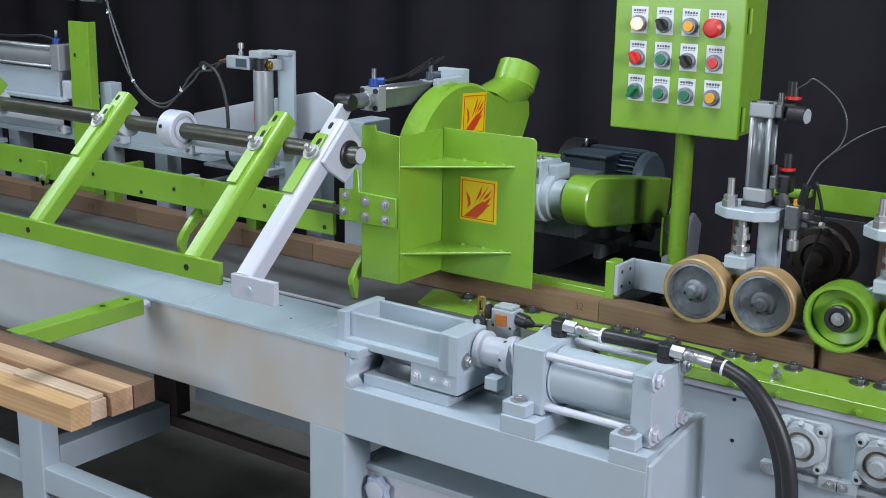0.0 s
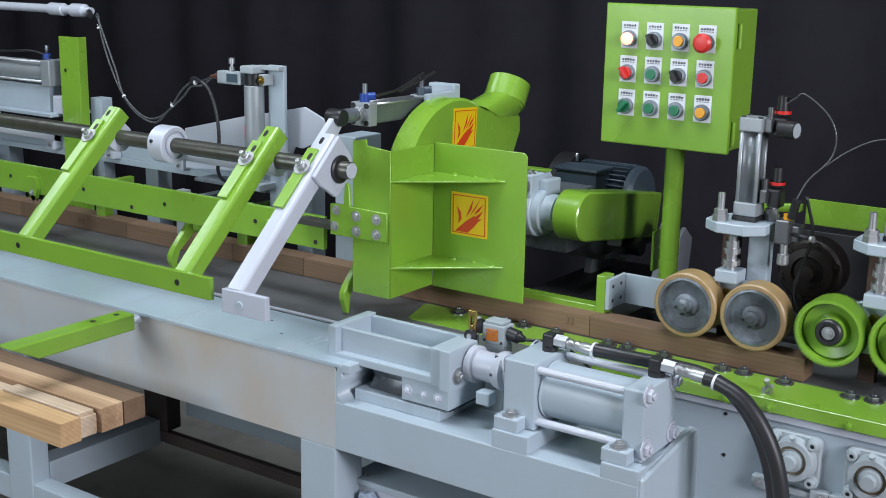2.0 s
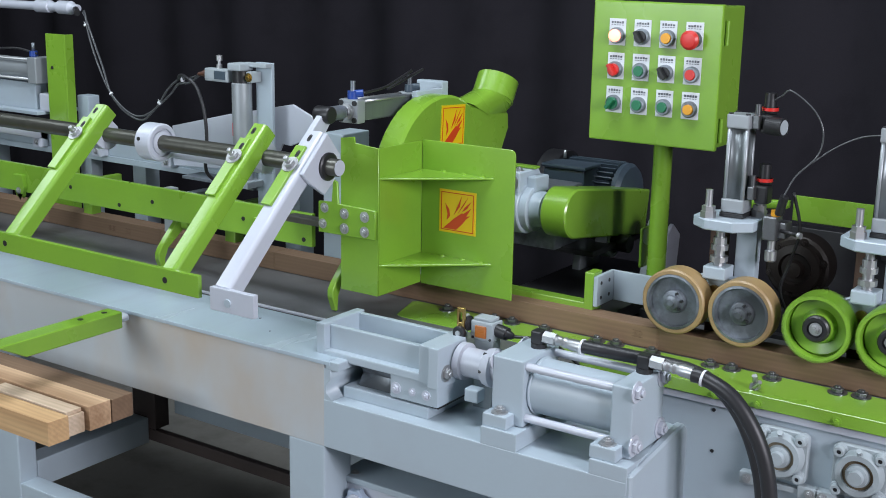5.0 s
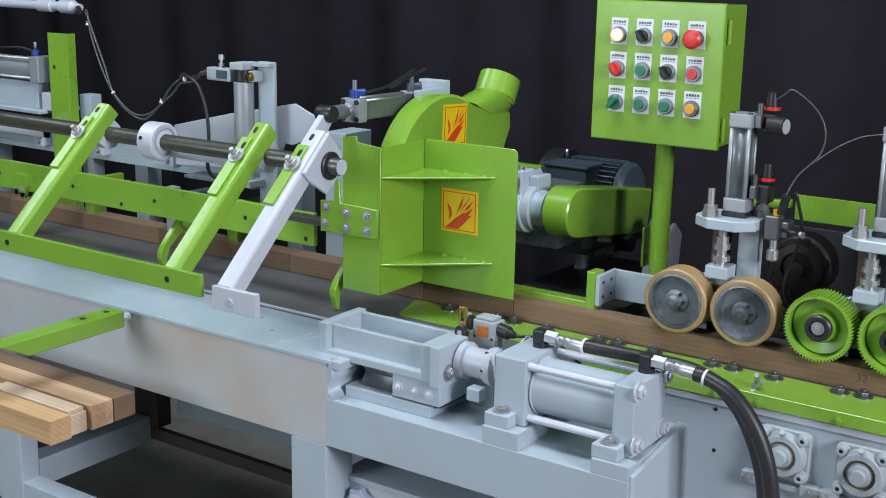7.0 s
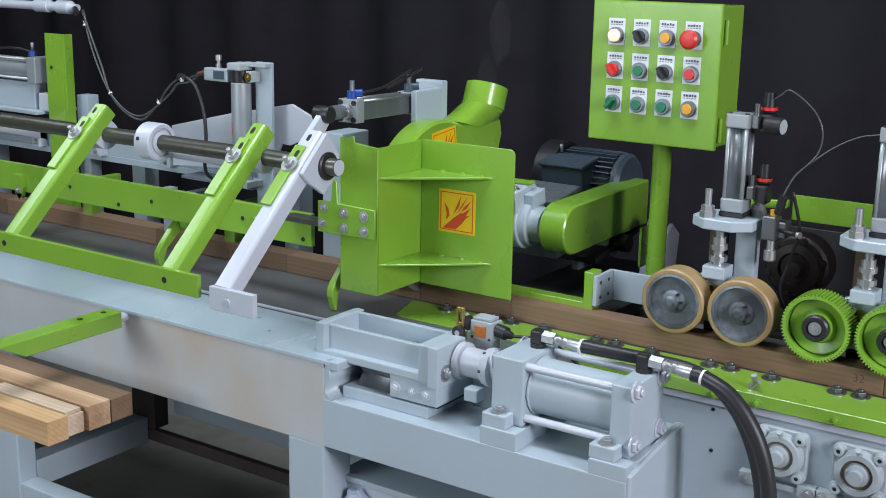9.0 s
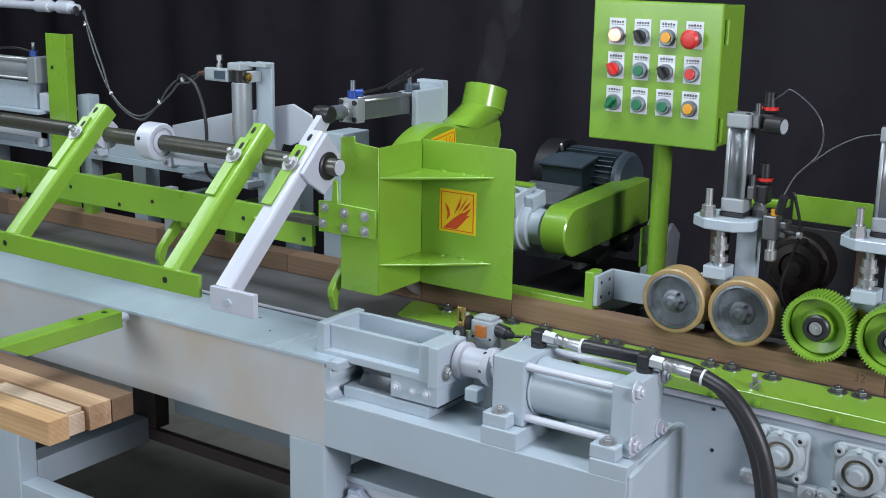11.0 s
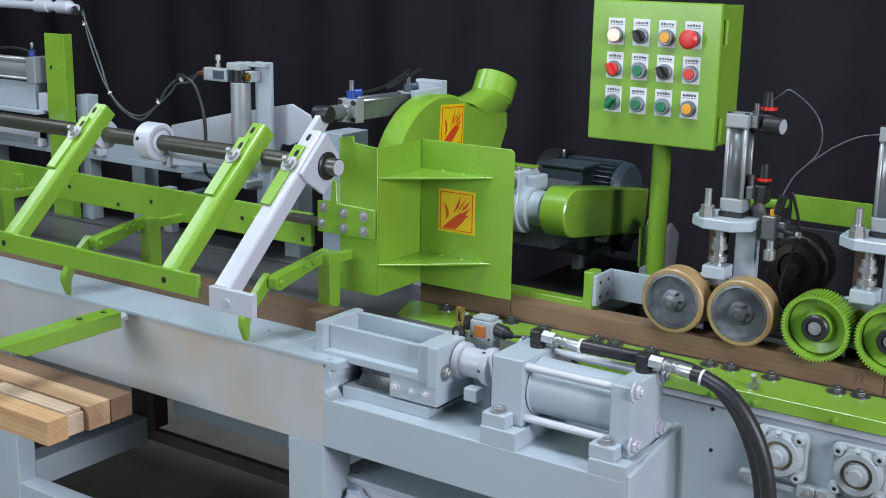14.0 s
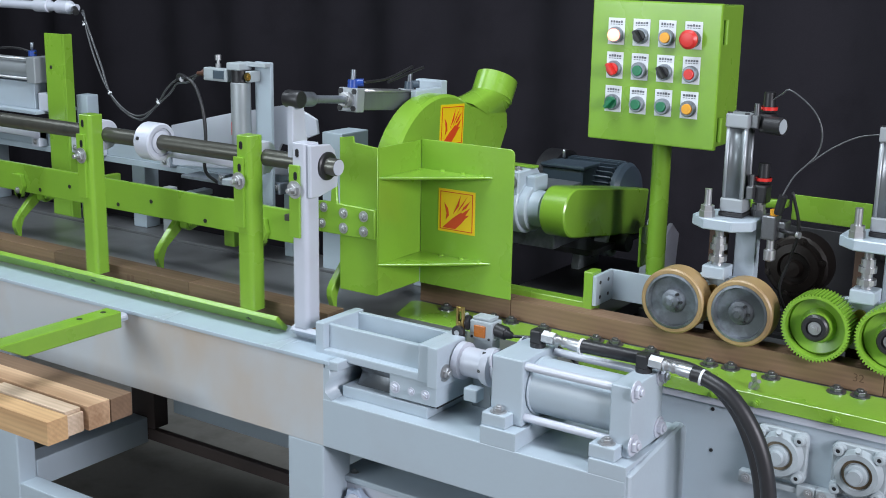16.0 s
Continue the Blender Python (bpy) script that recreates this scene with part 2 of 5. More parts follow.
def bolt(parent, at, d, r=0.007, washer=True, material=None, name="bolt"):
    """A hexagon bolt with its washer, pointing along d."""
    bm = bmesh.new()
    a, d = Vector(at), Vector(d).normalized()
    if washer:
        cyl(bm, a, a + d * 0.2 * r, r * 1.75, 16)
    cyl(bm, a + d * 0.2 * r, a + d * 0.95 * r, r * 1.15, 6, bevel=0.08 * r)
    cyl(bm, a + d * 0.95 * r, a + d * 1.35 * r, r * 0.6, 10, bevel=0.08 * r)
    return part(name, bm, material or STEEL, parent)


ZB = 0.863  # top of the bed

# ---- the hall ----
bm = bmesh.new()
box(bm, -9, 4, -4, 7, -0.2, 0, 0)
part("floor", bm, FLOOR, label="dusty dark concrete workshop floor", kind="structure", category="floor")


def curtain(name, a, b, z1, label):
    """A hanging black cloth with uneven folds between two places on the floor."""
    rnd = random.Random(4)
    bm = bmesh.new()
    a, b = Vector(a), Vector(b)
    n = int((b - a).length / 0.03)
    side = Vector((-(b - a).y, (b - a).x, 0)).normalized()
    rows, ph = [], [rnd.uniform(0, 6) for _ in range(4)]
    for z in (0.0, 0.7, 1.4, 2.1, z1):
        row = []
        for k in range(n + 1):
            s = k * 0.03
            w = 0.035 * math.sin(s * 7 + ph[0] + 0.4 * math.sin(s * 1.3)) + 0.025 * math.sin(s * 17 + ph[1] + z * 0.5) + 0.05 * math.sin(s * 2.1 + ph[2])
            row.append(bm.verts.new(a + (b - a) * (k / n) + side * w * (1.1 - 0.15 * z) + Vector((0, 0, z))))
        rows.append(row)
    for one, two in zip(rows, rows[1:]):
        for k in range(n):
            bm.faces.new((one[k], one[k + 1], two[k + 1], two[k])).smooth = True
    ob = part(name, bm, CURTAIN, label=label, kind="structure", category="curtain")
    mod = ob.modifiers.new("cloth", "SOLIDIFY")
    mod.thickness = 0.004


curtain("wall_north", (-8.5, 3.7, 0), (2.5, 3.7, 0), 4.2, "black curtain hanging in folds behind the machine")
for name, x0, x1, y0, y1 in (("wall_west", -8.7, -8.55, -3.6, 4.0), ("wall_east", 3.5, 3.65, -3.6, 4.0), ("wall_south", -8.55, 3.5, -3.75, -3.6), ("wall_behind_curtain", -8.55, 3.5, 4.0, 4.15)):
    bm = bmesh.new()
    box(bm, x0, x1, y0, y1, 0, 4.3, 0)
    part(name, bm, CURTAIN, label="plain dark wall closing the hall", kind="structure", category="wall")
bm = bmesh.new()
box(bm, -8.7, 3.65, -3.75, 4.15, 4.3, 4.45, 0)
part("ceiling", bm, CURTAIN, label="dark hall ceiling above the lamps", kind="structure", category="ceiling")

# ---- the bed of the machine ----
bed = thing("machine_bed", (-2.2, 1.75, 0), "long grey painted steel machine bed on legs", "machine bed")
bm = bmesh.new()
box(bm, -4.6, -1.386, 1.65, 1.662, 0.693, ZB - 0.008, 0.001)
part("front_panel", bm, BED, bed, "worn grey panel with blurred warm reflections painted in")
bm = bmesh.new()
box(bm, -4.6, -1.372, 1.648, 1.833, ZB - 0.008, ZB, 0.0015)
part("top_plate", bm, BEDTOP, bed, "smooth grey top plate with soft reflection streaks painted in")
bm = bmesh.new()
box(bm, -4.6, -1.40, 1.664, 1.828, 0.70, 0.712, 0.001)
part("bottom_plate", bm, GREY, bed)
# shallow black fill in place of the shade of a deeper slot
bm = bmesh.new()
box(bm, -4.6, -1.30, 1.8335, 1.8558, ZB - 0.04, ZB - 0.0045, 0)
part("slot_shade", bm, DARK, bed, "black fill for the shade inside the bed slot")
bm = bmesh.new()
box(bm, -4.6, -1.30, 1.847, 1.8555, ZB - 0.0042, ZB, 0.0005)
part("slot_strip", bm, PALE, bed, "pale steel strip beside the slot")
bm = bmesh.new()
box(bm, -4.6, -1.02, 1.856, 2.142, ZB - 0.02, ZB - 0.001, 0.001)
part("sliding_table", bm, TABLE, bed, "dark worn steel table surface")
bm = bmesh.new()
box(bm, -4.6, -1.60, 2.146, 2.160, ZB - 0.04, ZB + 0.004, 0.001)
part("back_rail", bm, TABLE, bed, "dark rail along the back edge")
bm = bmesh.new()
box(bm, -4.6, -1.02, 2.160, 2.30, ZB - 0.03, ZB - 0.012, 0.001)
part("rear_table", bm, TABLE, bed)
for x in (-1.475, -2.409, -3.6):
    for y in ((1.65, 2.22) if x < -3 else (1.65,)):
        bm = bmesh.new()
        box(bm, x, x + 0.089, y, y + (0.05 if x < -2 else 0.08), 0.0, 0.694, 0.004)
        part("leg", bm, GREY, bed)
bm = bmesh.new()
box(bm, -4.4, -1.476, 1.652, 1.702, 0.30, 0.362, 0.003)
part("stretcher", bm, GREY, bed)
bm = bmesh.new()
box(bm, -4.4, -1.40, 2.05, 2.07, 0.340, 0.372, 0.003)
part("rear_stretcher", bm, BROWN_AND_SHADE, bed, "dark red-brown rear stretcher")
# rear legs get the dark colour in place of shade under the bed
for x in (-2.38, -1.46):
    bm = bmesh.new()
    box(bm, x, x + 0.085, 2.051, 2.099, 0.373, 0.70, 0.003)
    if x > -2:
        box(bm, x + 0.02, x + 0.065, 2.06, 2.085, 0.0, 0.337, 0.003)
    part("rear_leg", bm, BROWN_AND_SHADE, bed, "rear leg coloured dark for the shade under the bed")
bm = bmesh.new()
box(bm, -2.275, -1.375, 2.10, 2.112, 0.41, 0.70, 0.002)
part("rear_panel", bm, GREY, bed)
for x in (-1.46, -2.38):
    bm = bmesh.new()
    box(bm, x, x + 0.06, 1.701, 2.050, 0.333, 0.402, 0.003)
    part("cross_stretcher", bm, GREY, bed)
bm = bmesh.new()
box(bm, -4.4, -1.476, 2.225, 2.29, 0.62, 0.72, 0.003)
part("rear_beam", bm, GREY, bed)
for x, y in ((-1.585, 1.722), (-1.66, 1.775)):
    bm = bmesh.new()
    cyl(bm, (x, y, ZB - 0.001), (x, y, ZB + 0.0006), 0.0025, 12)
    part("screw_hole", bm, DARK, bed)

# ---- cylinder bench in front ----
bench = thing("cylinder_bench", (-1.08, 1.76, 0), "grey welded steel bench carrying the hydraulic clamp", "machine bench")
bm = bmesh.new()
box(bm, -1.388, -0.765, 1.650, 1.872, 0.692, 0.787, 0.002)
part("body", bm, GREY, bench)
for x0, x1, z1 in ((-1.041, -0.970, 0.818), (-0.833, -0.765, 0.812)):
    bm = bmesh.new()
    box(bm, x0, x1, 1.6502, 1.8718, 0.786, z1, 0.0015)
    part("raised_seat", bm, GREY, bench)
bm = bmesh.new()
prism(bm, [(-1.388, 0.7865), (-1.366, 0.7865), (-1.382, 0.800), (-1.382, 0.815), (-1.372, 0.828), (-1.372, 0.846), (-1.388, 0.848)], "y", 1.6505, 1.8715, 0)
part("end_wall", bm, GREY, bench)
bm = bmesh.new()
box(bm, -1.384, -1.352, 1.651, 1.84, 0.846, ZB, 0.002)
part("end_lip", bm, GREY, bench)
bm = bmesh.new()
prism(bm, [(1.652, 0.52), (1.87, 0.52), (1.87, 0.812), (1.852, 0.826), (1.652, 0.80)], "x", -0.775, -0.757, 0.004)
part("end_plate", bm, GREY, bench, "grey end plate with rounded weld")
for x in (-0.86,):
    bm = bmesh.new()
    box(bm, x - 0.04, x + 0.04, 1.66, 1.74, 0, 0.69, 0.003)
    part("leg", bm, GREY, bench)

# ---- clamp slide on the bench ----
slide = thing("clamp_slide", (-1.27, 1.74, 0.787), "grey cast clamp slide with open box frame", "clamp")
bm = bmesh.new()
box(bm, -1.366, -1.172, 1.682, 1.83, 0.787, 0.809, 0.002)
part("base_plate", bm, GREY, slide)
bm = bmesh.new()
prism(bm, [(1.70, 0.809), (1.80, 0.809), (1.785, 0.832), (1.80, 0.856), (1.70, 0.856), (1.715, 0.832)], "x", -1.345, -1.255, 0.001)
part("dovetail", bm, HUB, slide, "dark oiled dovetail guide")
bm = bmesh.new()
box(bm, -1.256, -1.152, 1.681, 1.80, 0.813, 0.857, 0.002)
part("gib_block", bm, GREY, slide)
# black sheet that paints the contact shade in the gap below the gib block
bm = bmesh.new()
box(bm, -1.25, -1.155, 1.69, 1.79, 0.808, 0.814, 0)
part("gap_shade", bm, DARK, slide)
for x, r in ((-1.243, 0.0065), (-1.207, 0.0045), (-1.176, 0.0055)):
    bolt(slide, (x, 1.681, 0.832), (0, -1, 0), r, material=PALE)
bm = bmesh.new()
box(bm, -1.428, -1.408, 1.678, 1.80, 0.858, 0.922, 0.0025)
part("end_wall", bm, GREY, slide)
bm = bmesh.new()
box(bm, -1.409, -1.19, 1.678, 1.80, 0.856, 0.872, 0.0025)
part("floor_plate", bm, GREY, slide)
bm = bmesh.new()
box(bm, -1.409, -1.19, 1.694, 1.705, 0.871, 0.917, 0.002)
part("side_wall", bm, GREY, slide)
bm = bmesh.new()
box(bm, -1.409, -1.19, 1.783, 1.794, 0.871, 0.919, 0.002)
part("side_wall", bm, GREY, slide)
bm = bmesh.new()
box(bm, -1.192, -1.168, 1.679, 1.80, 0.854, 0.925, 0.002)
part("end_wall", bm, GREY, slide)
bm = bmesh.new()
box(bm, -1.167, -1.145, 1.671, 1.760, 0.851, 0.927, 0.002)
part("clamp_block", bm, GREY, slide)
bolt(slide, (-1.145, 1.697, 0.876), (1, 0, 0), 0.009)
bm = bmesh.new()
lathe(bm, (-1.142, 1.742, 0.889), (1, 0, 0), [(0, 0.034), (0.012, 0.034), (0.014, 0.027), (0.055, 0.027), (0.057, 0.033), (0.064, 0.035), (0.073, 0.035), (0.075, 0.024), (0.105, 0.024)], 32)
part("rod_coupling", bm, PALE, slide)
for k in range(6):
    a = math.pi * k / 3
    bm = bmesh.new()
    cyl(bm, (-1.085, 1.742 + 0.0315 * math.cos(a), 0.889 + 0.0315 * math.sin(a)), (-1.079, 1.742 + 0.0315 * math.cos(a), 0.889 + 0.0315 * math.sin(a)), 0.0035, 8)
    part("screw", bm, DARK, slide)
bm = bmesh.new()
box(bm, -1.108, -1.080, 1.70, 1.725, 0.832, 0.856, 0.003)
part("stop_block", bm, GREY, slide)

# ---- hydraulic cylinder ----
hyd = thing("hydraulic_cylinder", (-0.907, 1.74, 0.787), "grey painted tie-rod hydraulic cylinder with black hoses", "hydraulic cylinder")
bm = bmesh.new()
box(bm, -1.039, -0.977, 1.681, 1.80, 0.819, 0.937, 0.003)
part("front_head", bm, GREY, hyd)
bm = bmesh.new()
box(bm, -0.814, -0.776, 1.681, 1.80, 0.813, 0.934, 0.003)
part("rear_head", bm, GREY, hyd)
bm = bmesh.new()
lathe(bm, (-0.977, 1.74, 0.879), (1, 0, 0), [(0, 0.049), (0.004, 0.051), (0.006, 0.048), (0.157, 0.048), (0.159, 0.051), (0.163, 0.049)], 48)
part("barrel", bm, GREY, hyd)
for y in (1.692, 1.789):
    for z in (0.834, 0.925):
        bm = bmesh.new()
        cyl(bm, (-0.977, y, z), (-0.814, y, z), 0.0072, 20)
        part("tie_rod", bm, PALE, hyd)
        bolt(hyd, (-0.776, y, z), (1, 0, 0), 0.0105, material=PALE, name="tie_rod_nut")
        if z > 0.9 or y > 1.7:
            bolt(hyd, (-1.039, y, z), (-1, 0, 0), 0.0095, material=PALE, name="tie_rod_nut")
for x in (-1.041, -0.836):
    for y in (1.655, 1.80):
        bm = bmesh.new()
        z0 = 0.818 if x < -1 else 0.812
        box(bm, x, x + 0.047, y, y + 0.033, z0, z0 + 0.023, 0.002)
        foot = part("foot_block", bm, GREY, hyd)
        bolt(foot, (x + 0.024, y + 0.017, z0 + 0.023), (0, 0, 1), 0.0085)
for x, z in ((-0.998, 0.937), (-0.797, 0.934)):
    bm = bmesh.new()
    cyl(bm, (x, 1.765, z), (x, 1.765, z + 0.008), 0.014, 16)
    box(bm, x - 0.011, x + 0.011, 1.754, 1.776, z + 0.006, z + 0.031, 0.003)
    part("elbow_fitting", bm, DARK, hyd, "black steel elbow fitting")
    bm = bmesh.new()
    cyl(bm, (x + 0.011, 1.765, z + 0.020), (x + 0.034, 1.765, z + 0.019), 0.0115, 6)
    part("union_nut", bm, STEEL, hyd)
    bm = bmesh.new()
    lathe(bm, (x + 0.034, 1.765, z + 0.019), (1, -0.02, -0.06), [(0, 0.008), (0.006, 0.0095), (0.012, 0.0075), (0.018, 0.010), (0.024, 0.0085), (0.03, 0.0105), (0.052, 0.0105), (0.054, 0.009)], 20)
    part("hose_ferrule", bm, STEEL, hyd)
bm = bmesh.new()
tube(bm, [(-0.915, 1.765, 0.955), (-0.87, 1.772, 0.953), (-0.82, 1.788, 0.948), (-0.78, 1.800, 0.944), (-0.73, 1.803, 0.940), (-0.688, 1.800, 0.926), (-0.645, 1.795, 0.890), (-0.612, 1.79, 0.835), (-0.593, 1.79, 0.765), (-0.588, 1.79, 0.68), (-0.59, 1.80, 0.5), (-0.62, 1.82, 0.25)], 0.0115, 14)
part("hose", bm, RUBBER, hyd, "black rubber hydraulic hose")
bm = bmesh.new()
tube(bm, [(-0.712, 1.763, 0.949), (-0.69, 1.763, 0.946), (-0.64, 1.757, 0.926), (-0.595, 1.752, 0.872), (-0.570, 1.750, 0.80), (-0.563, 1.75, 0.70), (-0.57, 1.76, 0.5), (-0.60, 1.79, 0.25)], 0.0125, 14)
part("hose", bm, RUBBER, hyd, "black rubber hydraulic hose")
for at, d in (((-0.694, 1.763, 0.946), (1, 0, -0.15)), ((-0.913, 1.765, 0.954), (1, 0, -0.06))):
    bm = bmesh.new()
    a, d = Vector(at), Vector(d).normalized()
    cyl(bm, a - d * 0.002, a + d * 0.002, 0.0138, 20)
    part("hose_tie", bm, LABEL, hyd, "white plastic tie")

# ---- limit switch ----
sw = thing("limit_switch", (-1.13, 1.80, 0.787), "grey limit switch with orange window and black cable", "switch")
bm = bmesh.new()
box(bm, -1.146, -1.106, 1.788, 1.816, 0.787, 0.917, 0.002)
part("post", bm, CAST, sw)
bm = bmesh.new()
box(bm, -1.152, -1.104, 1.784, 1.818, 0.9175, 0.953, 0.003)
body = part("housing", bm, CAST, sw)
bm = bmesh.new()
box(bm, -1.141, -1.118, 1.781, 1.785, 0.923, 0.945, 0.001)
part("window", bm, material("orange_window", (0.42, 0.13, 0.02), rough=0.25), body, "orange window")
bm = bmesh.new()
box(bm, -1.148, -1.110, 1.787, 1.816, 0.9532, 0.959, 0.002)
part("lid", bm, CAST, body)
for x in (-1.146, -1.110):
    bm = bmesh.new()
    cyl(bm, (x, 1.784, 0.922), (x, 1.7825, 0.922), 0.0025, 10)
    part("screw", bm, DARK, body)
bm = bmesh.new()
lathe(bm, (-1.104, 1.80, 0.938), (1, -0.1, -0.12), [(0, 0.0125), (0.022, 0.012), (0.024, 0.009), (0.034, 0.006), (0.038, 0.003)], 18)
part("plug", bm, DARK, sw)
bm = bmesh.new()
tube(bm, [(-1.067, 1.796, 0.934), (-1.05, 1.80, 0.935), (-1.03, 1.81, 0.934), (-1.0, 1.825, 0.925), (-0.96, 1.83, 0.90), (-0.93, 1.84, 0.86)], 0.003, 8)
part("cable", bm, DARK, sw)
bm = bmesh.new()
for x in (-1.1705, -1.1595):
    box(bm, x - 0.0022, x + 0.0022, 1.770, 1.776, 0.918, 0.976, 0.0008)
for z in (0.972, 0.945, 0.920):
    box(bm, -1.168, -1.162, 1.770, 1.776, z - 0.004, z + 0.004, 0.0008)
arm = part("lever", bm, BRASS, sw, "slotted yellow brass lever")
bm = bmesh.new()
lathe(bm, (-1.164, 1.770, 0.9305), (0, -1, 0), [(0, 0.004), (0, 0.0115), (0.001, 0.0125), (0.008, 0.0125), (0.009, 0.0115), (0.009, 0.005)], 24)
roller = part("roller", bm, DARK, arm, "black roller")
bm = bmesh.new()
cyl(bm, (-1.164, 1.7705, 0.9305), (-1.164, 1.759, 0.9305), 0.005, 12)
part("pin", bm, STEEL, roller)
bm = bmesh.new()
lathe(bm, (-1.168, 1.786, 0.945), (1, 0, 0), [(0, 0.006), (0, 0.011), (0.008, 0.011), (0.008, 0.014), (0.013, 0.014), (0.0155, 0.008)], 18)
box(bm, -1.169, -1.161, 1.776, 1.786, 0.939, 0.951, 0.001)
part("pivot", bm, DARK, sw)

# ---- guide rail and its plate on the outfeed side ----
rail = thing("guide_rail", (-0.8, 2.0, ZB), "green steel guide rail bolted along the feed plate", "rail")
bm = bmesh.new()
prism(bm, [(-1.488, 2.068), (-1.478, 2.078), (2.0, 2.078), (2.0, 1.963), (-1.44, 1.963), (-1.456, 1.97)], "z", ZB - 0.024, ZB, 0.0008)
part("bar", bm, GREEN, rail)
for k in range(14):
    x = -1.38 + 0.118 * k
    bolt(rail, (x - 0.01, 2.060, ZB), (0, 0, 1), 0.0098, material=ZINC)
    if k % 2:
        bolt(rail, (x + 0.03, 2.064, ZB), (0, 0, 1), 0.0098, material=ZINC)
    bolt(rail, (x + 0.02 * (k % 3), 1.963, ZB - 0.016), (0, -1, 0), 0.005, material=GREEN)
for x in (-1.29, -0.688):
    bm = bmesh.new()
    cyl(bm, (x, 1.998, ZB), (x, 1.985, ZB + 0.006), 0.009, 6)
    cyl(bm, (x, 1.985, ZB + 0.004), (x + 0.014, 1.975, ZB + 0.02), 0.004, 10)
    cyl(bm, (x, 1.998, ZB), (x, 1.985, ZB + 0.026), 0.005, 12)
    part("grease_nipple", bm, STEEL, rail)

plate = thing("feed_plate", (-0.5, 1.99, 0), "grey painted feed frame plate with flange bearings", "machine frame")
bm = bmesh.new()
box(bm, -1.30, 2.0, 1.976, 1.992, 0.45, ZB - 0.025, 0.0015)
part("plate", bm, GREY, plate)
bm = bmesh.new()
box(bm, -1.02, 0.3, 1.97, 1.976, 0.823, 0.836, 0.001)
part("strip", bm, PALE, plate)
for x, z in ((-0.754, 0.813), (-0.752, 0.735)):
    bm = bmesh.new()
    cyl(bm, (x, 1.9748, z), (x, 1.977, z), 0.0035, 10)
    part("hole", bm, DARK, plate)
for x in (-0.9, 0.1, 1.8):
    bm = bmesh.new()
    box(bm, x, x + 0.08, 1.995, 2.075, 0, 0.82, 0.003)
    part("leg", bm, GREY, plate)
bm = bmesh.new()
box(bm, -1.30, 2.0, 2.30, 2.32, 0.45, 0.87, 0.001)
part("rear_plate", bm, DARK, plate)
bm = bmesh.new()
box(bm, -1.019, 2.0, 2.080, 2.299, ZB - 0.02, ZB - 0.001, 0.001)
part("slideway", bm, TABLE, plate, "dark worn steel slideway")


def flange_bearing(x, z):
    """A square cast flange bearing with four bolts and a grease cap."""
    b = thing("flange_bearing", (x, 1.976, z), "grey cast square flange bearing with four bolts", "bearing", "flange bearings")
    h, r = 0.046, 0.012
    out = []
    for cx, cz, a in ((h - r, h - r, 0), (-h + r, h - r, 90), (-h + r, -h + r, 180), (h - r, -h + r, 270)):
        out += [(x + u, z + v) for u, v in arc(cx, cz, r, a, a + 90, 5)]
    bm = bmesh.new()
    prism(bm, out, "y", 1.962, 1.9755, 0.002)
    part("flange", bm, CAST, b)
    bm = bmesh.new()
    lathe(bm, (x, 1.963, z), (0, -1, 0), [(0, 0.042), (0.012, 0.038), (0.016, 0.036), (0.016, 0.027), (0.010, 0.026), (0.012, 0.019), (0.02, 0.018), (0.021, 0.013), (0.03, 0.012), (0.03, 0.0)], 32)
    part("bearing_insert", bm, CAST, b)
    bm = bmesh.new()
    lathe(bm, (x, 1.953, z), (0, -1, 0), [(0, 0.0268), (0.0006, 0.0268), (0.0018, 0.0185), (0.0, 0.0185)], 32)
    part("seal", bm, RUSTCAST, b, "rust stained seal ring")
    for sx in (-1, 1):
        for sz in (-1, 1):
            bm = bmesh.new()
            lathe(bm, (x + sx * 0.034, 1.962, z + sz * 0.034), (0, -1, 0), [(0, 0.0125), (0.004, 0.0115), (0.005, 0.0095), (0.012, 0.009), (0.013, 0.0075), (0.013, 0.004), (0.008, 0.004)], 18)
            screw = part("socket_screw", bm, CAST, b)
            bm = bmesh.new()
            cyl(bm, (x + sx * 0.034, 1.953, z + sz * 0.034), (x + sx * 0.034, 1.9505, z + sz * 0.034), 0.0039, 6)
            part("socket", bm, DARK, screw)
    bm = bmesh.new()
    cyl(bm, (x, 1.955, z + 0.036), (x, 1.945, z + 0.046), 0.005, 8)
    part("grease_nipple", bm, CAST, b)
    for sx in (-1, 1):
        bm = bmesh.new()
        box(bm, x + sx * 0.052 - 0.018, x + sx * 0.052 + 0.018, 1.958, 1.9755, z - 0.069, z - 0.047, 0.002)
        ear = part("adjuster_block", bm, CAST, b)
        bolt(ear, (x + sx * 0.056, 1.958, z - 0.058), (0, -1, 0), 0.005)
    bm = bmesh.new()
    box(bm, x - 0.04, x + 0.04, 1.962, 1.9755, z - 0.066, z - 0.055, 0.002)
    part("adjuster_bar", bm, CAST, b)


for k in range(3):
    flange_bearing(-0.622 + 0.134 * k, 0.766)

# ---- cabinet under the bench ----
cab = thing("hydraulic_unit_box", (-1.1, 1.9, 0.0), "grey sheet metal unit box with star knob under the bench", "cabinet")
bm = bmesh.new()
box(bm, -1.405, -0.80, 1.72, 2.05, 0.0, 0.597, 0.003)
part("body", bm, PALE, cab)
bm = bmesh.new()
box(bm, -1.41, -0.795, 1.714, 2.055, 0.598, 0.611, 0.003)
part("lid", bm, GREY, cab)
bm = bmesh.new()
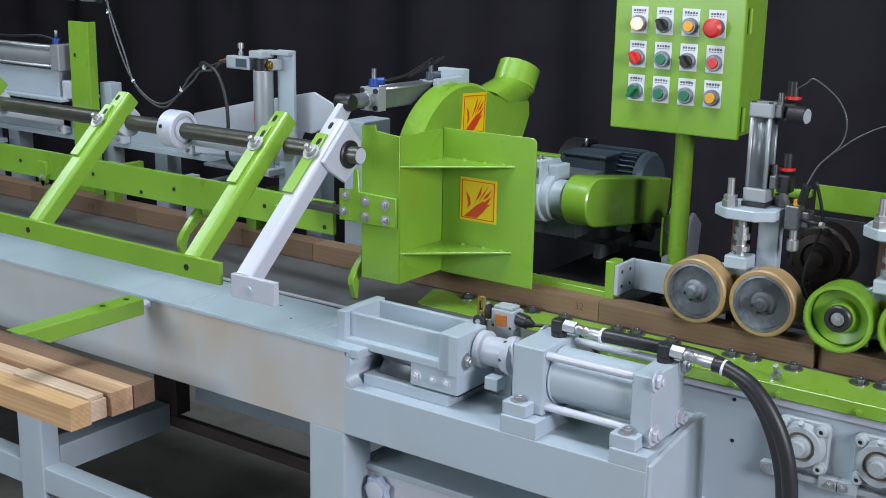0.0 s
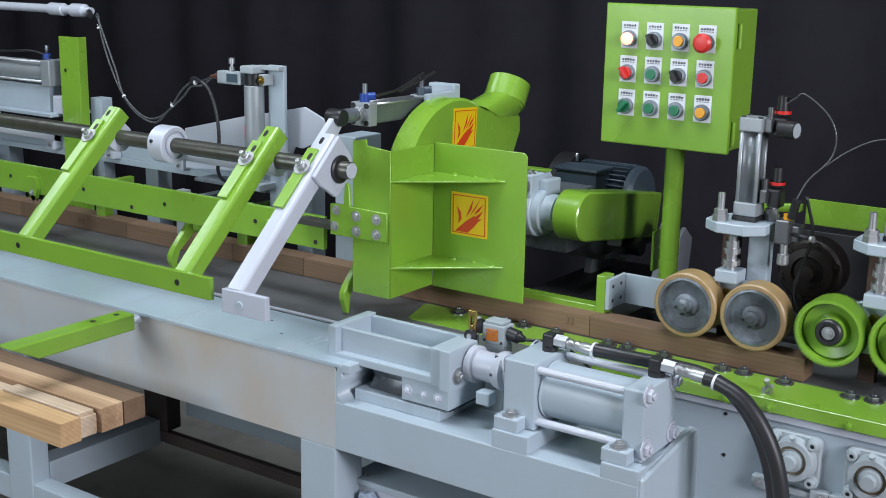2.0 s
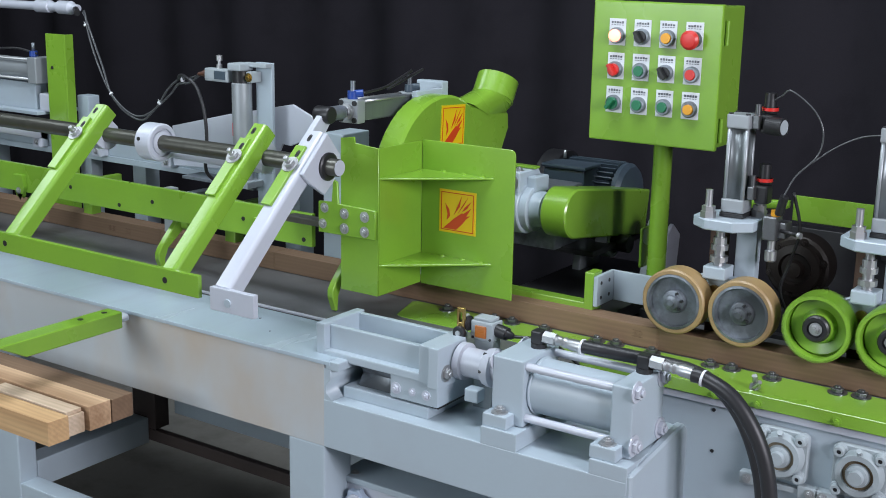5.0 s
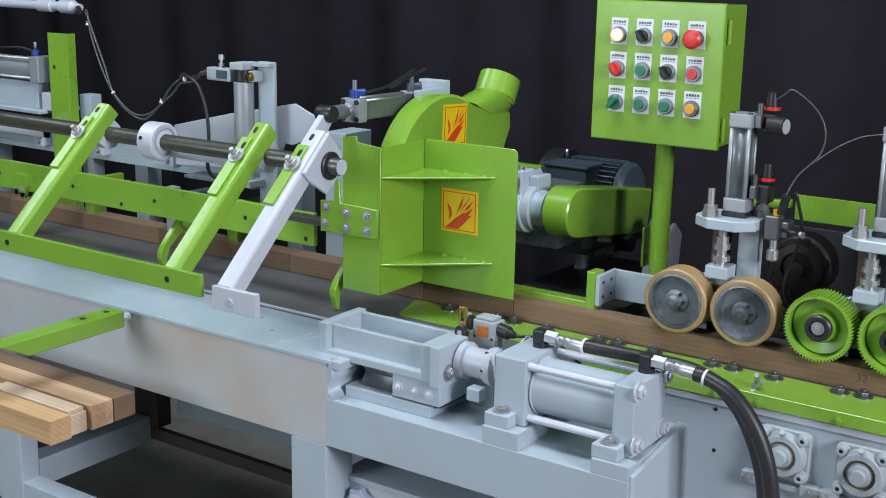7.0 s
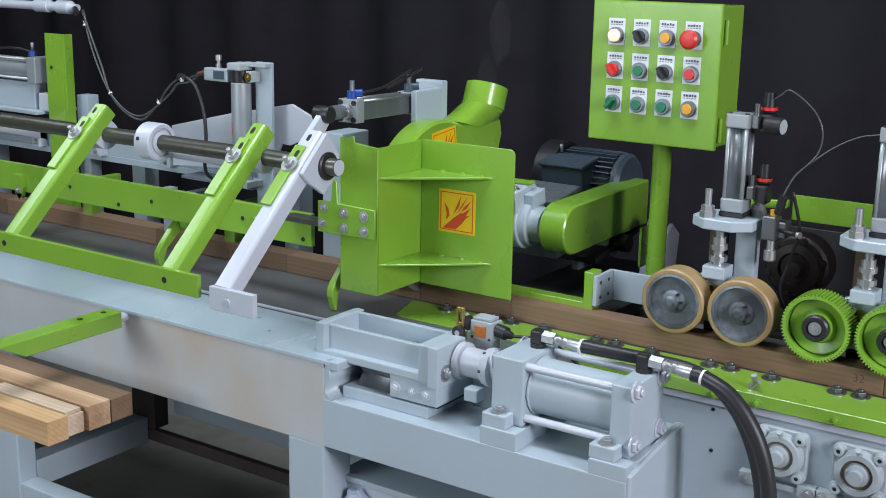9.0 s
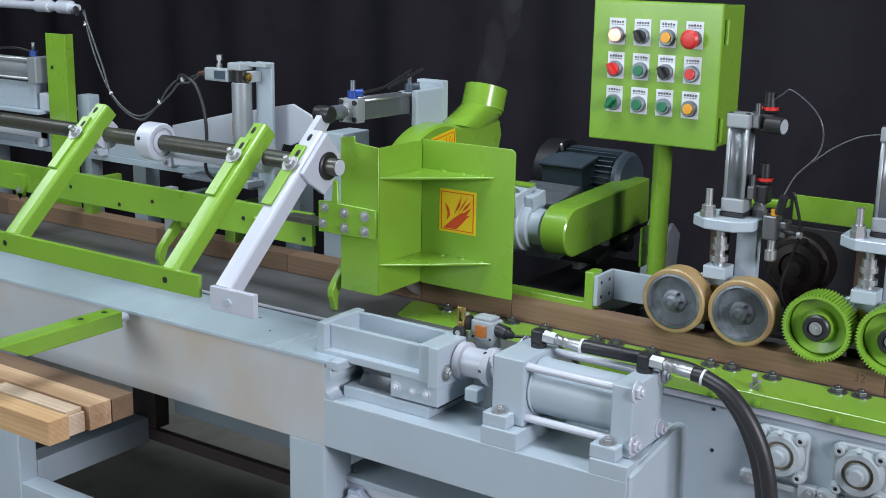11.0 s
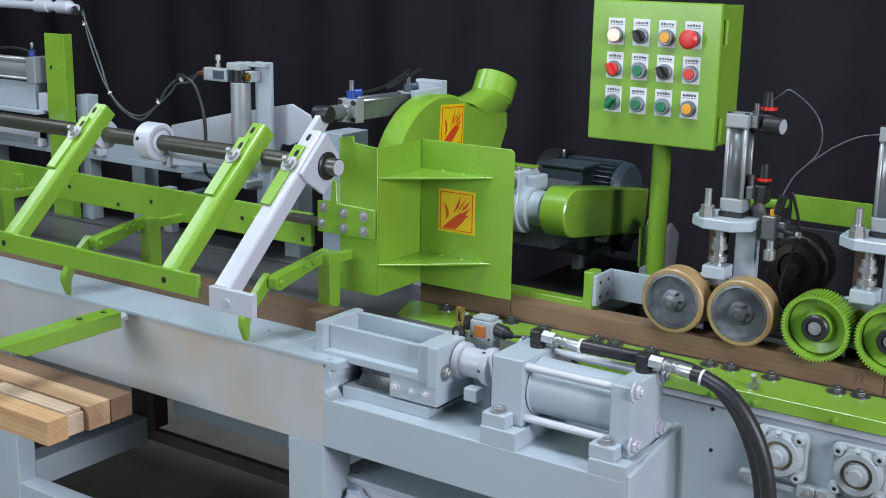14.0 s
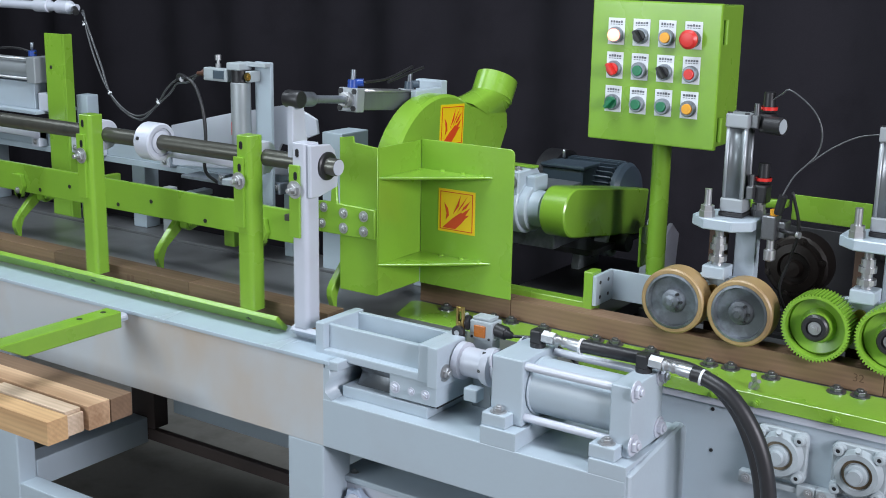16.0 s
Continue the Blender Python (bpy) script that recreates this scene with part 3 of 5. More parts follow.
prism(bm, [(-1.352 + (0.031 if k % 2 else 0.024) * math.cos(math.pi * k / 7), 0.566 + (0.031 if k % 2 else 0.024) * math.sin(math.pi * k / 7)) for k in range(14)], "y", 1.70, 1.715, 0.002)
knob = part("star_knob", bm, material("blue_grey_knob", (0.42, 0.50, 0.62), rough=0.35), cab, "blue-grey ribbed star knob")
bm = bmesh.new()
lathe(bm, (-1.352, 1.70, 0.566), (0, -1, 0), [(0, 0.02), (0.004, 0.02), (0.006, 0.014), (0.006, 0)], 24)
part("knob_cap", bm, PALE, knob)
bolt(cab, (-1.38, 1.735, 0.611), (0, 0, 1), 0.005)

# ---- swinging clamp arms on their shaft ----
SY, SZ, REST = 1.76, 1.202, -46.2
arms = thing("clamp_arm_frame", (-1.9, SY, SZ), "green and pale grey clamp arms on a steel shaft", "clamp frame")
TO_UPRIGHT = Matrix.Translation((0, SY, SZ)) @ Matrix.Rotation(radians(-REST), 4, "X") @ Matrix.Translation((0, -SY, -SZ))
bm = bmesh.new()
cyl(bm, (-3.6, SY, SZ), (-1.4376, SY, SZ), 0.0165, 32, bevel=0.0015)
part("shaft", bm, SHAFT, arms, "dark oiled steel shaft")
bm = bmesh.new()
lathe(bm, (-1.478, SY, SZ), (1, 0, 0), [(0, 0.027), (0.016, 0.027), (0.018, 0.024), (0.018, 0.017)], 28)
part("end_collar", bm, DARK, arms, "black collar")
bm = bmesh.new()
cyl(bm, (-1.4377, SY, SZ), (-1.4366, SY, SZ), 0.015, 28)
part("shaft_end", bm, PALE, arms, "bright turned shaft end")


def swing_arm(x, mat, bottom):
    bm = bmesh.new()
    prism(bm, [(x - 0.017, SY - 0.044), (x - 0.015, SY - 0.047), *arc(x + 0.0095, SY - 0.0375, 0.0095, -90, 0, 7), (x + 0.019, SY - 0.012), (x - 0.017, SY - 0.012)], "z", bottom, SZ + 0.046, 0.001)
    a = part("arm", bm, mat, arms)
    bm = bmesh.new()
    box(bm, x - 0.0205, x + 0.004, SY - 0.0525, SY - 0.0465, SZ - 0.135, SZ + 0.004, 0.001)
    p = part("slotted_plate", bm, GREEN, a)
    for z in (SZ - 0.016, SZ + 0.027):
        bm = bmesh.new()
        d = 0.0531 if z < SZ else 0.0476
        cyl(bm, (x - 0.004, SY - d, z - 0.004), (x - 0.004, SY - d + 0.003, z - 0.004), 0.0042, 10)
        cyl(bm, (x - 0.004, SY - d, z + 0.004), (x - 0.004, SY - d + 0.003, z + 0.004), 0.0042, 10)
        box(bm, x - 0.0082, x + 0.0002, SY - d, SY - d + 0.003, z - 0.004, z + 0.004, 0)
        part("slot", bm, DARK, a)
    b = bolt(a, (x - 0.006, SY - 0.0525, SZ - 0.042), (0, -1, 0), 0.0098)
    bm = bmesh.new()
    cyl(bm, (x - 0.006, SY - 0.062, SZ - 0.042), (x - 0.006, SY - 0.074, SZ - 0.042), 0.0048, 12, bevel=0.001)
    part("stud", bm, STEEL, a)
    bm = bmesh.new()
    prism(bm, [(SY - 0.013, SZ + 0.030)] + arc(SY, SZ, 0.032, 75, -75, 10) + [(SY - 0.013, SZ - 0.034)], "x", x - 0.018, x + 0.018, 0.001)
    part("hub_plate", bm, PALE, a, "pale grey hub plate round the shaft")
    return a


for x in (-2.10, -1.638, -2.562, -3.024):
    swing_arm(x, GREEN, SZ - 0.305)
white = swing_arm(-1.495, PALE, SZ - 0.315)
white["label"] = "pale grey arm"
bm = bmesh.new()
box(bm, -3.3, -1.553, 1.500, 1.510, 0.986, 1.0275, 0.0012, TO_UPRIGHT)
foot = part("foot_bar", bm, GREEN, arms, "green flat foot bar")
for x in (-2.105, -1.638, -2.57):
    bm = bmesh.new()
    cyl(bm, TO_UPRIGHT @ Vector((x, 1.4992, 1.006)), TO_UPRIGHT @ Vector((x, 1.502, 1.006)), 0.006, 14)
    part("hole", bm, DARK, foot)
bm = bmesh.new()
box(bm, -1.518, -1.413, 1.494, 1.506, 0.974, 1.0165, 0.0015, TO_UPRIGHT)
wf = part("foot_plate", bm, PALE, arms, "pale grey foot plate")
bm = bmesh.new()
a, b = TO_UPRIGHT @ Vector((-1.474, 1.492, 0.992)), TO_UPRIGHT @ Vector((-1.474, 1.497, 0.992))
cyl(bm, b, a, 0.008, 18, bevel=0.001)
part("screw", bm, GREY, wf)
bm = bmesh.new()
prism(bm, [(SY - 0.014, SZ - 0.02), (SY - 0.011, SZ + 0.117)] + arc(SY + 0.004, SZ + 0.118, 0.016, 170, 10, 8) + [(SY + 0.026, SZ + 0.06), (SY + 0.036, SZ + 0.014), (SY + 0.036, SZ - 0.03), (SY + 0.0, SZ - 0.036)], "x", -1.553, -1.539, 0.0015)
part("lever", bm, PALE, arms, "pale grey crank lever")
bm = bmesh.new()
prism(bm, [(SY - 0.046, SZ + 0.044), (SY + 0.012, SZ + 0.040), (SY + 0.026, SZ + 0.026), (SY + 0.036, SZ - 0.012), (SY + 0.032, SZ - 0.044), (SY - 0.020, SZ - 0.056), (SY - 0.046, SZ - 0.056)], "x", -1.4755, -1.466, 0.0015)
part("cheek_plate", bm, PALE, arms, "pale grey cheek plate round the shaft end")

# bearing collar that carries the shaft
for x in (-1.932, -2.86):
    col = thing("shaft_bearing", (x, SY, SZ), "white painted ring bearing carrying the shaft", "bearing", "shaft bearings")
    bm = bmesh.new()
    lathe(bm, (x - 0.025, SY, SZ), (1, 0, 0), [(0, 0.020), (0, 0.037), (0.003, 0.040), (0.042, 0.040), (0.045, 0.037), (0.045, 0.030), (0.040, 0.029), (0.040, 0.025), (0.044, 0.024), (0.046, 0.017)], 40)
    part("ring", bm, PALE, col)
    bm = bmesh.new()
    cyl(bm, (x - 0.01, SY - 0.0385, SZ + 0.01), (x - 0.01, SY - 0.041, SZ + 0.0105), 0.004, 10)
    part("set_screw", bm, DARK, col)
    bm = bmesh.new()
    prism(bm, [(SY + 0.025, SZ - 0.015), (SY + 0.445, SZ - 0.10), (SY + 0.445, SZ - 0.14), (SY + 0.02, SZ - 0.034)], "x", x - 0.012, x + 0.008, 0.002)
    part("bracket", bm, PALE, col)

# ---- long green beam behind the arms ----
beam = thing("stop_beam", (-2.4, 1.935, 0.98), "long green flat beam with bolt holes", "beam")
bm = bmesh.new()
box(bm, -4.2, -1.652, 1.93, 1.942, 0.984, 1.056, 0.002)
flat = part("bar", bm, GREEN, beam)
for k in range(9):
    bm = bmesh.new()
    x = -1.675 - 0.145 * k - 0.03 * (k % 2)
    cyl(bm, (x, 1.9288, 0.998 + 0.022 * (k % 2)), (x, 1.931, 0.998 + 0.022 * (k % 2)), 0.005, 12)
    part("hole", bm, DARK, flat)
for x in (-1.79, -2.62):
    bm = bmesh.new()
    prism(bm, [(x - 0.02, 1.03), (x + 0.015, 1.03), (x + 0.022, 1.0), (x + 0.01, 0.975)] + arc(x, 0.985, 0.014, -40, -180, 6), "y", 1.918, 1.93, 0.001)
    lug = part("lug", bm, GREEN, beam)
    bolt(lug, (x, 1.918, 0.99), (0, -1, 0), 0.005)
bm = bmesh.new()
prism(bm, [(-1.602, 1.033), (-1.455, 1.035), (-1.455, 1.095), (-1.550, 1.098), (-1.553, 1.142), (-1.563, 1.146), (-1.567, 1.10), (-1.602, 1.098)], "y", 1.892, 1.899, 0.001)
pl = part("joint_plate", bm, GREEN, beam)
for x in (-1.533, -1.481):
    for z in (1.049, 1.080):
        bolt(pl, (x, 1.892, z), (0, -1, 0), 0.0065)
for x, z in ((-1.590, 1.052), (-1.585, 1.086)):
    bolt(pl, (x, 1.892, z), (0, -1, 0), 0.006)
bm = bmesh.new()
box(bm, -1.70, -1.58, 1.8995, 1.9295, 1.040, 1.054, 0.002)
part("spacer", bm, SHAFT, beam)
for x in (-2.25, -3.2):
    bm = bmesh.new()
    box(bm, x, x + 0.03, 1.9425, 2.21, 0.985, 0.999, 0.002)
    part("tie_bar", bm, GREY, beam)

# ---- saw guard ----
guard = thing("saw_guard", (-1.39, 1.98, 0.92), "green sheet steel saw guard with two gussets and warning signs", "saw guard")
bm = bmesh.new()
prism(bm, [(-1.549, 0.917), (-1.453, 0.917), (-1.453, 1.220), (-1.512, 1.226), (-1.514, 1.238), (-1.549, 1.233)], "y", 1.90, 1.904, 0.0008)
part("front_panel", bm, GREEN, guard)
bm = bmesh.new()
box(bm, -1.457, -1.453, 1.9045, 2.0495, 0.917, 1.220, 0.0008)
part("side_panel", bm, GREEN, guard)
bm = bmesh.new()
prism(bm, [(-1.453, 0.914), (-1.228, 0.914)] + arc(-1.240, 1.210, 0.012, 0, 90, 5) + [(-1.453, 1.222)], "y", 2.05, 2.054, 0.0008)
right = part("wide_panel", bm, GREEN, guard)
bm = bmesh.new()
box(bm, -1.549, -1.545, 1.9045, 1.955, 0.93, 1.215, 0.0008)
part("side_panel", bm, GREEN, guard)
for z in (1.157, 0.979):
    bm = bmesh.new()
    prism(bm, [(-1.4525, 1.902), (-1.4525, 2.0495), (-1.276, 2.0495), (-1.290, 2.043)], "z", z, z + 0.004, 0.0006)
    g = part("gusset", bm, GREEN, guard)
    for x in (-1.395, -1.345, -1.30):
        bm = bmesh.new()
        lathe(bm, (x, 2.044, z + 0.004), (0, 0, 1), [(0, 0.006), (0.003, 0.0045), (0.0045, 0.0)], 10)
        part("weld_bead", bm, GREEN, g)
bm = bmesh.new()
box(bm, -1.40, -1.37, 2.054, 2.155, 0.925, 0.955, 0.002)
part("mount", bm, GREEN, guard)


def warning_sign(parent, m):
    """A yellow warning sign, 88 mm: a red border and a red spread shape on it. m puts its plane (x across, z up, facing -y)."""
    def flat(outline, d0, d1):
        bm = bmesh.new()
        prism(bm, outline, "y", d0, d1, 0)
        bmesh.ops.transform(bm, verts=bm.verts, matrix=m)
        return bm
    h = 0.045
    s = part("warning_sign", flat([(-h, -h), (h, -h), (h, h), (-h, h)], -0.0012, 0), YELLOW, parent, "yellow film warning sign with red spread shape")
    r, o = 0.040, 0.0016
    for a, b in (((-r, -r), (r, -r + o)), ((-r, r - o), (r, r)), ((-r, -r), (-r + o, r)), ((r - o, -r), (r, r))):
        part("border", flat([(a[0], a[1]), (b[0], a[1]), (b[0], b[1]), (a[0], b[1])], -0.002, -0.001), SIGNRED, s)
    bm = flat([(-0.034, -0.037), (-0.002, -0.037), (0.012, -0.024), (0.022, -0.012), (0.032, -0.004), (0.022, -0.006), (0.034, 0.012), (0.014, -0.002), (0.012, 0.0), (-0.008, -0.014)], -0.002, -0.001)
    part("red_shape", bm, SIGNRED, s)
    for pts in ([(-0.008, -0.006), (0.006, 0.012), (0.010, 0.034), (0.002, 0.016)], [(0.002, -0.002), (0.016, 0.016), (0.026, 0.034), (0.010, 0.012)], [(-0.030, 0.016), (-0.024, -0.006), (-0.026, -0.020), (-0.018, -0.010), (-0.020, 0.004)], [(0.012, 0.002), (0.024, 0.010), (0.034, 0.026), (0.018, 0.012)]):
        part("red_shape", flat(pts, -0.002, -0.001), SIGNRED, s)


warning_sign(right, Matrix.Translation((-1.362, 2.05, 1.080)))

# ---- swinging saw: cover, spindle, belt guard, motor ----
PY, PZ = 2.46, 1.05
saw = thing("swing_saw", (-1.35, PY, PZ), "swinging crosscut saw with green cover, belt guard and motor", "saw")
HX0, HX1, HY, HZ, HR = -1.516, -1.4595, 2.14, 1.121, 0.184
cover = [(1.975, 1.03)] + arc(HY, HZ, HR, 165, 58, 26) + [(2.402, 1.246), (2.405, 1.208), (2.378, 1.16), (2.36, 1.04), (2.30, 1.0)]
bm = bmesh.new()
prism(bm, cover, "x", HX0, HX1, 0.006)
cov = part("blade_cover", bm, GREEN, saw, "green rounded blade cover")
PIPE, UP, ACROSS = Vector((-1.486, 2.3705, 1.279)), Vector((0, 0.5, 0.866)), Vector((0, 0.866, -0.5))
bm = bmesh.new()
lathe(bm, PIPE, UP, [(0, 0.046), (0, 0.0482), (0.047, 0.0482), (0.047, 0.0455), (-0.01, 0.0455)], 44)
pipe = part("outlet_pipe", bm, GREEN, saw, "green dust outlet pipe")
bm = bmesh.new()
lathe(bm, PIPE, UP, [(-0.0025, 0.0476), (-0.0018, 0.0492), (0.0012, 0.0492), (0.0018, 0.0476)], 44)
part("seam", bm, GREEN, pipe)
# folded sheet from the round pipe down to the flat cover
bm = bmesh.new()
rings = [[], []]
for k in range(48):
    a = 2 * math.pi * k / 48
    c, q = math.cos(a), math.sin(a)
    rings[0].append(bm.verts.new(PIPE + 0.0474 * (c * ACROSS + q * Vector((1, 0, 0)))))
    f = (1 - c) / 2
    yz = Vector((2.402, 1.244)).lerp(Vector((2.308, 1.249)), f * 2) if f < 0.5 else Vector((2.308, 1.249)).lerp(Vector((2.233, 1.282)), f * 2 - 1)
    rings[1].append(bm.verts.new(((HX0 + HX1) / 2 + max(-1, min(1, 1.7 * q)) * (HX1 - HX0 + 0.004) / 2, yz.x, yz.y)))
for k in range(48):
    bm.faces.new((rings[0][k], rings[0][(k + 1) % 48], rings[1][(k + 1) % 48], rings[1][k])).smooth = True
part("transition", bm, GREEN, pipe, "folded sheet transition")
warning_sign(cov, Matrix.Translation((HX1, 2.170, 1.237)) @ Matrix.Rotation(radians(90), 4, "Z") @ Matrix.Rotation(radians(3), 4, "Y"))
bm = bmesh.new()
lathe(bm, (-1.481, HY, HZ - 0.03), (1, 0, 0), [(0, 0.02), (0, 0.165), (0.003, 0.165), (0.003, 0.02)], 60)
part("blade", bm, STEEL, saw)
bm = bmesh.new()
lathe(bm, (-1.449, 2.25, 1.065), (1, 0, 0), [(0, 0.03), (0, 0.050), (0.098, 0.050), (0.099, 0.057), (0.140, 0.057), (0.142, 0.055), (0.142, 0.050), (0.158, 0.050), (0.160, 0.047), (0.160, 0.040), (0.185, 0.038), (0.188, 0.02)], 48)
part("spindle_housing", bm, GREY, saw, "grey painted spindle housing")
bm = bmesh.new()
prism(bm, [(2.203, 1.088), (2.295, 1.09), (2.30, 1.13), (2.285, 1.148), (2.205, 1.148)], "x", -1.349, -1.308, 0.003)
box(bm, -1.3079, -1.285, 2.235, 2.29, 1.10, 1.135, 0.003)
lug = part("clamp_lug", bm, GREY, saw)
bolt(lug, (-1.327, 2.204, 1.124), (0, -1, 0), 0.0095)
bolt(lug, (-1.322, 2.225, 1.148), (0, 0, 1), 0.006)
bm = bmesh.new()
box(bm, -1.459, -1.30, 2.255, 2.275, 1.149, 1.154, 0.001)
part("cover_strap", bm, GREEN, saw)
# belt guard, tilted up towards its front end
TILT = Matrix.Translation((0, PY, PZ)) @ Matrix.Rotation(radians(-8.5), 4, "X") @ Matrix.Translation((0, -PY, -PZ))
bm = bmesh.new()
out = arc(2.245, 1.035, 0.053, 90, 270, 14) + [(2.60, 0.982), (2.60, 1.088)]
prism(bm, out, "x", -1.250, -1.189, 0.003)
bmesh.ops.transform(bm, verts=bm.verts, matrix=TILT)
part("belt_guard", bm, GREEN, saw, "green belt guard with rounded end")
bm = bmesh.new()
cyl(bm, (-1.40, 2.595, 1.05), (-1.255, 2.595, 1.05), 0.062, 40, bevel=0.004)
lathe(bm, (-1.2549, 2.595, 1.05), (1, 0, 0), [(0, 0.06), (0, 0.072), (0.012, 0.074), (0.022, 0.066), (0.03, 0.04), (0.032, 0.0)], 40)
mot = part("motor", bm, MOTOR, saw, "blue-grey finned electric motor")
for k in range(34):
    a = 2 * math.pi * k / 34
    bm = bmesh.new()
    m = Matrix.Translation((0, 2.595, 1.05)) @ Matrix.Rotation(a, 4, "X")
    box(bm, -1.395, -1.258, -0.0013, 0.0013, 0.058, 0.076, 0, m)
    part("fin", bm, MOTOR, mot)
bm = bmesh.new()
lathe(bm, (-1.46, 2.595, 1.05), (1, 0, 0), [(0, 0.02), (0, 0.078), (0.006, 0.087), (0.055, 0.087), (0.06, 0.078)], 40)
part("fan_cowl", bm, DARK, mot, "black fan cowl")
bm = bmesh.new()
box(bm, -1.412, -1.302, 2.485, 2.56, 1.04, 1.112, 0.006)
box(bm, -1.416, -1.298, 2.481, 2.563, 1.1125, 1.122, 0.004)
part("terminal_box", bm, MOTOR, mot)
bm = bmesh.new()
cyl(bm, (-1.395, 2.56, 1.125), (-1.395, 2.56, 1.144), 0.004, 10)
part("eye_bolt", bm, STEEL, mot)
bm = bmesh.new()
box(bm, -1.42, -1.19, 2.33, 2.68, 0.955, 0.968, 0.002)
part("base_plate", bm, DARK, saw)
bm = bmesh.new()
box(bm, -1.40, -1.27, 2.30, 2.42, 0.965, 1.10, 0.004)
part("swing_bracket", bm, HUB, saw)

# ---- frame under the saw ----
sf = thing("saw_stand", (-1.15, 2.2, 0.88), "green saw support frame with grey pivot bracket", "machine frame")
bm = bmesh.new()
box(bm, -1.32, -1.097, 2.12, 2.15, 0.895, 0.918, 0.0015)
part("cross_bar", bm, GREEN, sf)
bm = bmesh.new()
box(bm, -1.098, -1.078, 2.118, 2.155, 0.893, 0.982, 0.0015)
part("upright", bm, GREEN, sf)
bm = bmesh.new()
box(bm, -1.0775, -1.069, 2.118, 2.196, 0.914, 0.976, 0.001)
br = part("angle_bracket", bm, GREY, sf, "grey bolted angle bracket")
for y in (2.135, 2.17):
    for z in (0.930, 0.960):
        bm = bmesh.new()
        cyl(bm, (-1.0695, y, z), (-1.0684, y, z), 0.004, 10)
        part("hole", bm, DARK, br)
bm = bmesh.new()
box(bm, -1.0685, -0.90, 2.188, 2.196, 0.914, 0.976, 0.001)
part("side_plate", bm, GREY, sf)
for x in (-1.30, -1.13):
    bm = bmesh.new()
    prism(bm, [(2.42, 0.0), (2.56, 0.0), (2.54, 0.99)] + arc(2.5, 1.0, 0.035, 0, 180, 8) + [(2.44, 0.9)], "x", x, x + 0.02, 0.002)
    part("pivot_plate", bm, CAST, sf)
bm = bmesh.new()
cyl(bm, (-1.32, PY, 0.965), (-1.165, PY, 0.965), 0.020, 24)
part("pivot_pin", bm, DARK, sf)
bm = bmesh.new()
lathe(bm, (-1.235, PY, 0.965), (1, 0, 0), [(0, 0.020), (0, 0.036), (0.03, 0.036), (0.032, 0.033), (0.032, 0.026), (0.025, 0.025)], 32)
part("bearing_boss", bm, CAST, sf, "grey cast bearing boss")
bm = bmesh.new()
box(bm, -1.115, -1.108, 2.40, 2.46, 0.93, 1.02, 0.004)
part("stop_plate", bm, GREEN, sf)
bm = bmesh.new()
prism(bm, [(2.46, 0.9), (2.52, 0.92), (2.53, 0.99), (2.49, 1.02), (2.46, 1.0)], "x", -1.085, -1.075, 0.002)
part("ear_plate", bm, PALE, sf)
bm = bmesh.new()
box(bm, -1.32, -1.06, 2.16, 2.60, 0.86, 0.89, 0.002)
part("floor_plate", bm, DARK, sf)

# ---- control cabinet on its post ----
ctl = thing("control_box", (-1.06, 2.36, 0), "green control box with push buttons on a post", "control box")
bm = bmesh.new()
box(bm, -1.19, -0.922, 2.312, 2.425, 1.226, 1.505, 0.003)
part("housing", bm, GREEN, ctl)
bm = bmesh.new()
box(bm, -1.198, -0.916, 2.298, 2.311, 1.222, 1.510, 0.003)
door = part("door", bm, GREEN, ctl)
for z in (1.262, 1.455):
    bm = bmesh.new()
    cyl(bm, (-0.914, 2.318, z - 0.024), (-0.914, 2.318, z + 0.024), 0.005, 12)
    box(bm, -0.9215, -0.917, 2.315, 2.335, z - 0.024, z + 0.024, 0.001)
    part("hinge", bm, GREEN, ctl)
bm = bmesh.new()
cyl(bm, (-1.058, 2.37, 0.02), (-1.058, 2.37, 1.226), 0.020, 28)
part("post", bm, GREEN, ctl)
bm = bmesh.new()
box(bm, -1.14, -0.98, 2.29, 2.45, 0.0, 0.02, 0.002)
part("base_plate", bm, GREEN, ctl)


